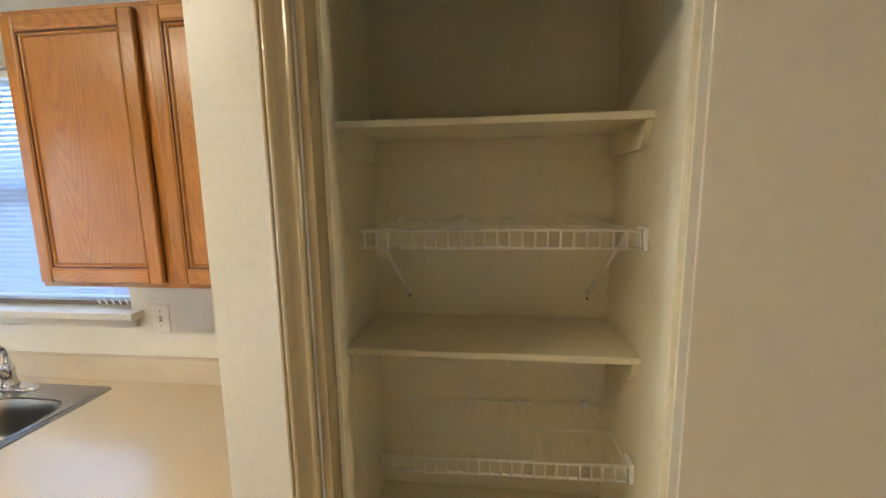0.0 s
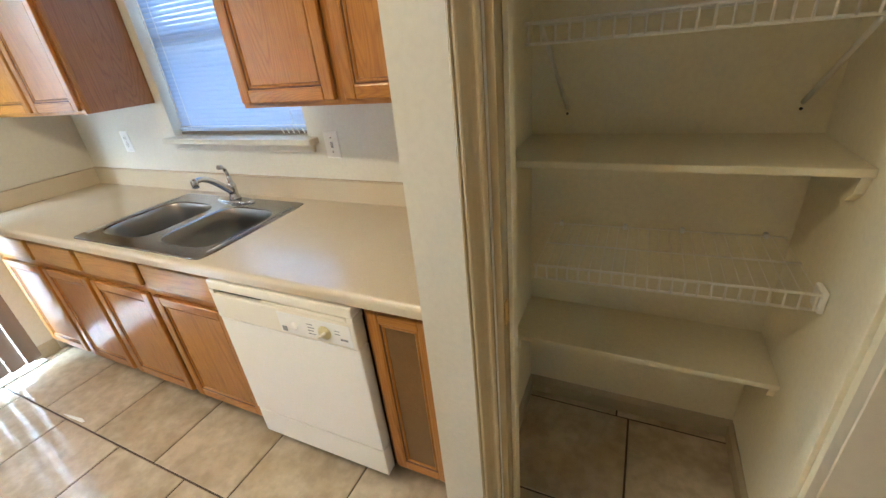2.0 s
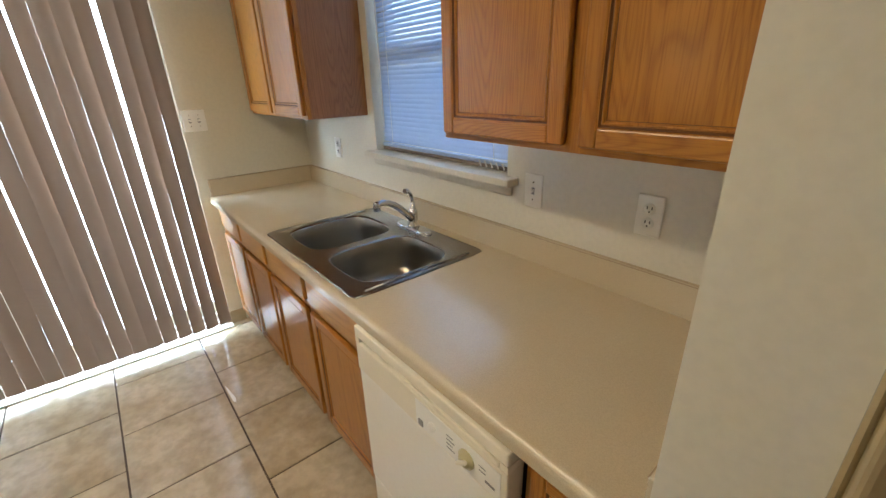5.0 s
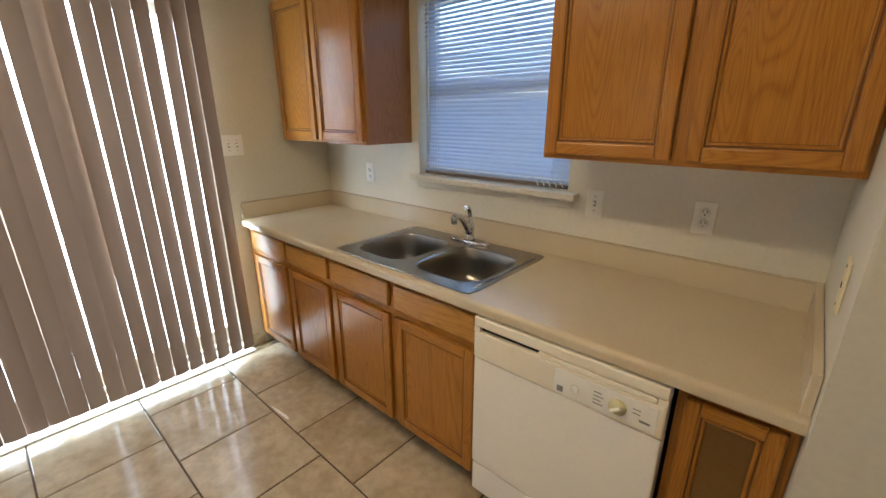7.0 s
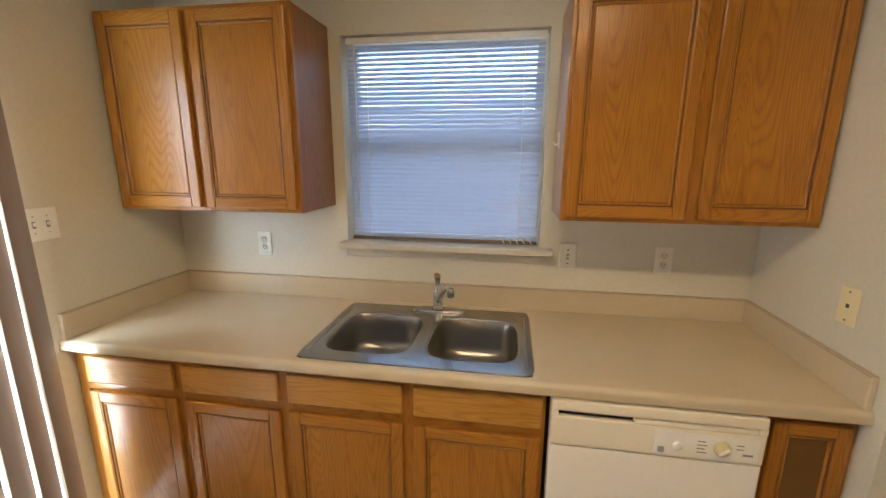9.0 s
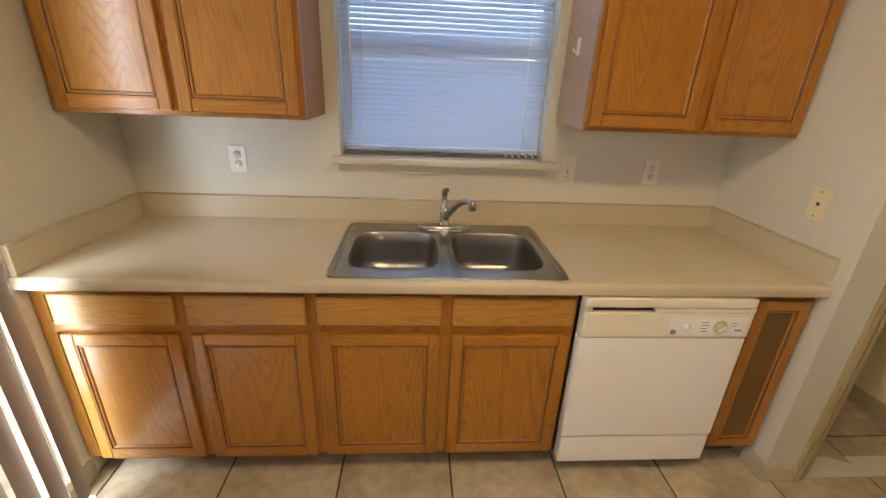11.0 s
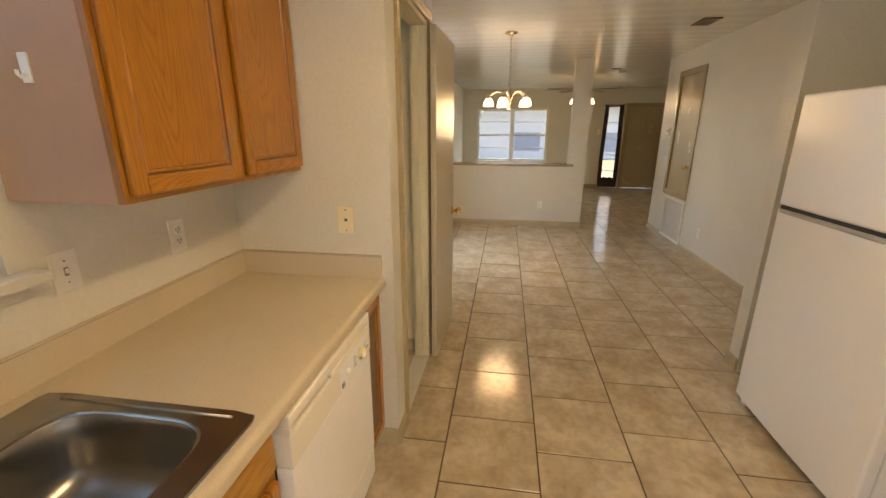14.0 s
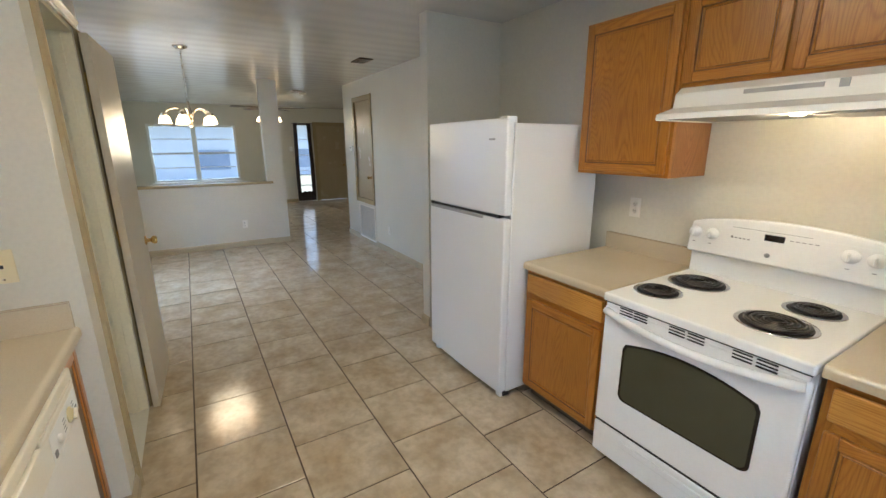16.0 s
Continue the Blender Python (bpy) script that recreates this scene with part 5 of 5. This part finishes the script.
def front_door():
    y0, y1, z0, z1 = EDOOR
    cy, a = 0.5 * (y0 + y1), 0.5 * (y1 - y0)
    t = thing("door_front", (9.70, cy, 0), "tan painted panelled front door", "door", kind="structure")
    part("slab", B((0.03, -a + 0.03, 0.01, 0.075, a - 0.03, z1 - 0.03), bevel=0.002), TAN_DOOR, t)
    part("jamb", B((0.0, -a, 0, 0.12, -a + 0.03, z1), (0.0, a - 0.03, 0, 0.12, a, z1), (0.0, -a + 0.03, z1 - 0.03, 0.12, a - 0.03, z1)), TRIM, t)
    part("casing", B((-0.016, -a - 0.06, 0, 0.0, -a + 0.008, z1 + 0.06), (-0.016, a - 0.008, 0, 0.0, a + 0.06, z1 + 0.06), (-0.016, -a + 0.008, z1 - 0.008, 0.0, a - 0.008, z1 + 0.06), bevel=0.003), TRIM, t)
    for zz0, zz1 in ((0.16, 0.74), (0.88, 1.40), (1.52, 1.90)):
        for s in (-1, 1):
            part("door_panel", B((0.024, s * 0.06, zz0, 0.0305, s * (a - 0.10), zz1), bevel=0.003), TAN_DOOR, t)
    part("door_knob", lathe(bmesh.new(), [(0.03, 0.030), (0.012, 0.022), (0.012, 0.002), (0.027, -0.010), (0.02, -0.028), (0, -0.03)], (0, -a + 0.10, 0.95), "x", 18), BRASS, t)


front_door()


def closet_door():
    x0, x1, z0, z1 = CLOSET
    cx, a, h = 0.5 * (x0 + x1), 0.5 * (x1 - x0), z1 - z0
    t = thing("door_closet", (cx, -3.40, z0), "tan painted raised air-handler closet door", "door", kind="structure")
    part("slab", B((-a + 0.012, -0.045, 0.012, a - 0.012, -0.008, h - 0.012), bevel=0.002), TAN_DOOR, t)
    part("casing", B((-a - 0.06, 0.0, -0.06, -a + 0.008, 0.016, h + 0.06), (a - 0.008, 0.0, -0.06, a + 0.06, 0.016, h + 0.06), (-a + 0.008, 0.0, h - 0.008, a - 0.008, 0.016, h + 0.06), (-a + 0.008, 0.0, -0.06, a - 0.008, 0.016, 0.008), bevel=0.004), TRIM, t)
    part("jamb", B((-a, -0.12, 0, -a + 0.012, 0.0, h), (a - 0.012, -0.12, 0, a, 0.0, h), (-a + 0.012, -0.12, h - 0.012, a - 0.012, 0.0, h), (-a + 0.012, -0.12, 0, a - 0.012, 0.0, 0.012)), TRIM, t)
    part("door_knob", lathe(bmesh.new(), [(0.028, -0.008), (0.012, 0.0), (0.012, 0.022), (0.026, 0.034), (0.02, 0.050), (0, 0.052)], (-a + 0.07, 0, 0.345), "y", 18), BRASS, t)
    v = thing("return_air_grille", (4.165, -3.40, 0.055), "white louvred return air grille in the hall wall", "vent")
    part("frame", B((-0.33, 0.0005, 0.0, -0.30, 0.014, 0.54), (0.30, 0.0005, 0.0, 0.33, 0.014, 0.54), (-0.30, 0.0005, 0.0, 0.30, 0.014, 0.03), (-0.30, 0.0005, 0.51, 0.30, 0.014, 0.54), bevel=0.002), WHITE_TRIM, v)
    part("backing", B((-0.30, 0.0005, 0.03, 0.30, 0.002, 0.51)), GRILLE, v)
    first = part("louvre", B((-0.30, 0.002, 0.0, 0.30, 0.0125, 0.004)), WHITE_TRIM, v)
    for k in range(24):
        s = first if k == 0 else new("louvre", first.data)
        s.parent = v
        s.matrix_basis = pose(0, 0, 0.036 + 0.0197 * k)
    th = thing("thermostat", (4.72, -3.40, 1.453), "small white thermostat on the hall wall", "thermostat")
    part("case", B((-0.055, 0.0005, -0.04, 0.055, 0.028, 0.04), bevel=0.006, segments=2), PLASTIC, th)
    part("screen", B((-0.03, 0.0275, -0.005, 0.03, 0.029, 0.025)), GREY, th)


closet_door()
outlet((3.35, -3.40, 0.33), 180, "cream duplex outlet low on the hall wall", material=PLATE)
outlet((4.93, -1.714, 0.342), -90, "cream duplex outlet low on the half wall", material=PLATE)
outlet((9.70, -3.465, 1.40), -90, "white switch plate near the front door", "switch")


def ceiling_vent(x, y, label):
    v = thing("ceiling_vent", (x, y, H), label, "vent", "ceiling vents")
    part("frame", B((-0.14, -0.08, -0.012, 0.14, -0.06, -0.0005), (-0.14, 0.06, -0.012, 0.14, 0.08, -0.0005), (-0.14, -0.06, -0.012, -0.12, 0.06, -0.0005), (0.12, -0.06, -0.012, 0.14, 0.06, -0.0005), bevel=0.002), BRONZE, v)
    part("backing", B((-0.12, -0.06, -0.003, 0.12, 0.06, -0.0005)), DARK, v)
    first = part("slat", B((-0.12, -0.006, -0.0105, 0.12, 0.006, -0.0075)), BRONZE, v)
    for k in range(6):
        s = first if k == 0 else new("slat", first.data)
        s.parent = v
        s.matrix_basis = pose(0, -0.05 + 0.02 * k, 0)


ceiling_vent(2.88, -2.93, "dark metal supply vent in the dining ceiling")
ceiling_vent(6.15, -2.90, "dark metal supply vent in the living room ceiling")

detector = thing("smoke_detector", (6.35, -3.07, H), "small round white detector on the ceiling beside a vent", "detector")
part("base", lathe(bmesh.new(), [(0.066, -0.0005), (0.066, -0.010), (0.060, -0.012), (0, -0.012)], (0, 0, 0), "z", 28), PLASTIC, detector)
part("cover", lathe(bmesh.new(), [(0.058, -0.012), (0.056, -0.026), (0.044, -0.036), (0.018, -0.038), (0, -0.038)], (0, 0, 0), "z", 28), PLASTIC, detector)

# ---- outside: ground, and the distance seen through the living room window ----
solid("ground", B((-60, -60, -0.35, 80, 60, -0.25)), mottled("dry_lawn", (0.17, 0.17, 0.12), (0.23, 0.22, 0.16), 0.5, 0.9, 0.3, 8), "dry lawn outside", "ground")
HOUSE_GLASS = mottled("far_window_glass", (0.20, 0.25, 0.34), (0.25, 0.30, 0.40), 2, 0.15)
house = thing("neighbour_house", (24, -2.0, -0.25), "grey-sided house across the street", "house")
part("wall", B((0, -8, 0, 8, 5, 2.9)), mottled("grey_siding", (0.50, 0.54, 0.60), (0.55, 0.59, 0.64), 1, 0.7), house)
part("roof", prism(bmesh.new(), [(-0.6, 2.9), (4, 5.0), (8.6, 2.9)], "y", -8.5, 5.5), mottled("grey_shingle", (0.34, 0.34, 0.35), (0.42, 0.42, 0.43), 3, 0.9), house)
for wy in (-6, -1.1, 2.5):
    part("window", B((-0.03, wy, 0.45, 0.02, wy + 1.5, 1.5)), HOUSE_GLASS, house)


def tree(x, y, h, seed):
    rnd = random.Random(seed)
    t = thing("street_tree", (x, y, -0.25), "bare-limbed tree with thin foliage in the front yard", "tree", "front yard trees")
    bm = bmesh.new()
    tube(bm, [(0, 0, 0), (0.05, 0.02, h * 0.25), (0.02, 0.08, h * 0.5), (0.1, 0.0, h * 0.85)], [0.16, 0.13, 0.10, 0.03], 8)
    for k in range(9):
        a, z = rnd.uniform(0, 6.28), h * rnd.uniform(0.3, 0.7)
        l = h * rnd.uniform(0.25, 0.45)
        tube(bm, [(0.03, 0.04, z), (l * 0.5 * math.cos(a), l * 0.5 * math.sin(a), z + l * 0.35), (l * math.cos(a), l * math.sin(a), z + l * 0.6)], [0.05, 0.03, 0.01], 6)
    part("trunk", bm, mottled("bark", (0.10, 0.08, 0.06), (0.16, 0.13, 0.10), 6, 0.9), t)
    bm = bmesh.new()
    for k in range(900):
        d = Vector((rnd.gauss(0, 1), rnd.gauss(0, 1), rnd.gauss(0, 0.8))).normalized() * rnd.uniform(0.3, 1) ** 0.5 * h * 0.42
        c = d + Vector((0, 0, h * 0.78))
        u = Vector((rnd.uniform(-1, 1), rnd.uniform(-1, 1), rnd.uniform(-1, 1))).normalized() * 0.10
        w = u.orthogonal().normalized() * 0.06
        bm.faces.new([bm.verts.new(c + p) for p in (u, w, -u, -w)])
    part("crown", bm, mottled("leaves", (0.06, 0.09, 0.03), (0.10, 0.12, 0.05), 3, 0.7), t)


tree(21.0, 1.5, 5.0, 5)
tree(22.0, -5.5, 6.0, 6)

# a thin pale strip on the kitchen floor, standing in for a sliver of sunlight
scrap = thing("floor_sun_sliver", (-1.94, -0.910, 0.0), "thin pale strip on the kitchen tiles, standing in for a sliver of sunlight", "scrap", turn=4.0)
part("strip", prism(bmesh.new(), [(-0.085, -0.001), (-0.02, -0.007), (0.075, -0.009), (0.085, 0.0), (0.05, 0.008), (-0.03, 0.004)], "z", 0.0008, 0.0026), PLASTIC, scrap)

# ---- floor and its tiles ----
floor_ob = solid("floor", B((-2.82, -5.74, -0.12, 9.84, 0.14, -0.004)), GROUT, "beige ceramic tile floor with dark grout", "floor")
TX, TY, GAP = 0.4405, 0.4415, 0.0075
ROOM = (-2.68, 9.70, -5.60, 0.0)
shared = {}


def tile_mesh(w, d):
    key = (round(w, 4), round(d, 4))
    if key not in shared:
        bm = bmesh.new()
        c = 0.0025
        lo = [bm.verts.new(p) for p in ((0, 0, -0.010), (w, 0, -0.010), (w, d, -0.010), (0, d, -0.010))]
        mi = [bm.verts.new(p) for p in ((0, 0, -0.0015), (w, 0, -0.0015), (w, d, -0.0015), (0, d, -0.0015))]
        hi = [bm.verts.new(p) for p in ((c, c, 0), (w - c, c, 0), (w - c, d - c, 0), (c, d - c, 0))]
        for a, b in ((lo, mi), (mi, hi)):
            for i in range(4):
                bm.faces.new((a[i], a[(i + 1) % 4], b[(i + 1) % 4], b[i]))
        bm.faces.new(hi)
        me = bpy.data.meshes.new("tile")
        bm.to_mesh(me)
        bm.free()
        me.materials.append(TILE)
        shared[key] = me
    return shared[key]


tr = random.Random(21)
spare = bmesh.new()
for row in range(-3, 13):
    y1 = -0.928 - TY * row
    y0 = y1 - TY
    off = 0.0705 if row == -2 else 0.228 if row % 2 == 0 else 0.024
    y0c, y1c = max(y0 + GAP / 2, ROOM[2]), min(y1 - GAP / 2, ROOM[3])
    if y1c - y0c < 0.01:
        continue
    for k in range(-8, 26):
        x0 = off + TX * k
        x0c, x1c = max(x0 + GAP / 2, ROOM[0]), min(x0 + TX - GAP / 2, ROOM[1])
        if x1c - x0c < 0.01:
            continue
        if y1c < -3.53 and x1c < 5.0:
            continue
        if x0 < 8.2 and y0 > -4.4:
            ob = new("tile", tile_mesh(x1c - x0c, y1c - y0c))
            ob.parent = floor_ob
            ob.matrix_basis = pose(x0c, y0c, tr.uniform(-0.0006, 0.0002), tr.uniform(-0.05, 0.05), tr.uniform(-0.05, 0.05), 0)
        else:
            box(spare, x0c, y0c, -0.010, x1c, y1c, 0.0)
far = part("far_tiles", spare, TILE, floor_ob)
far["kind"] = "stuff"
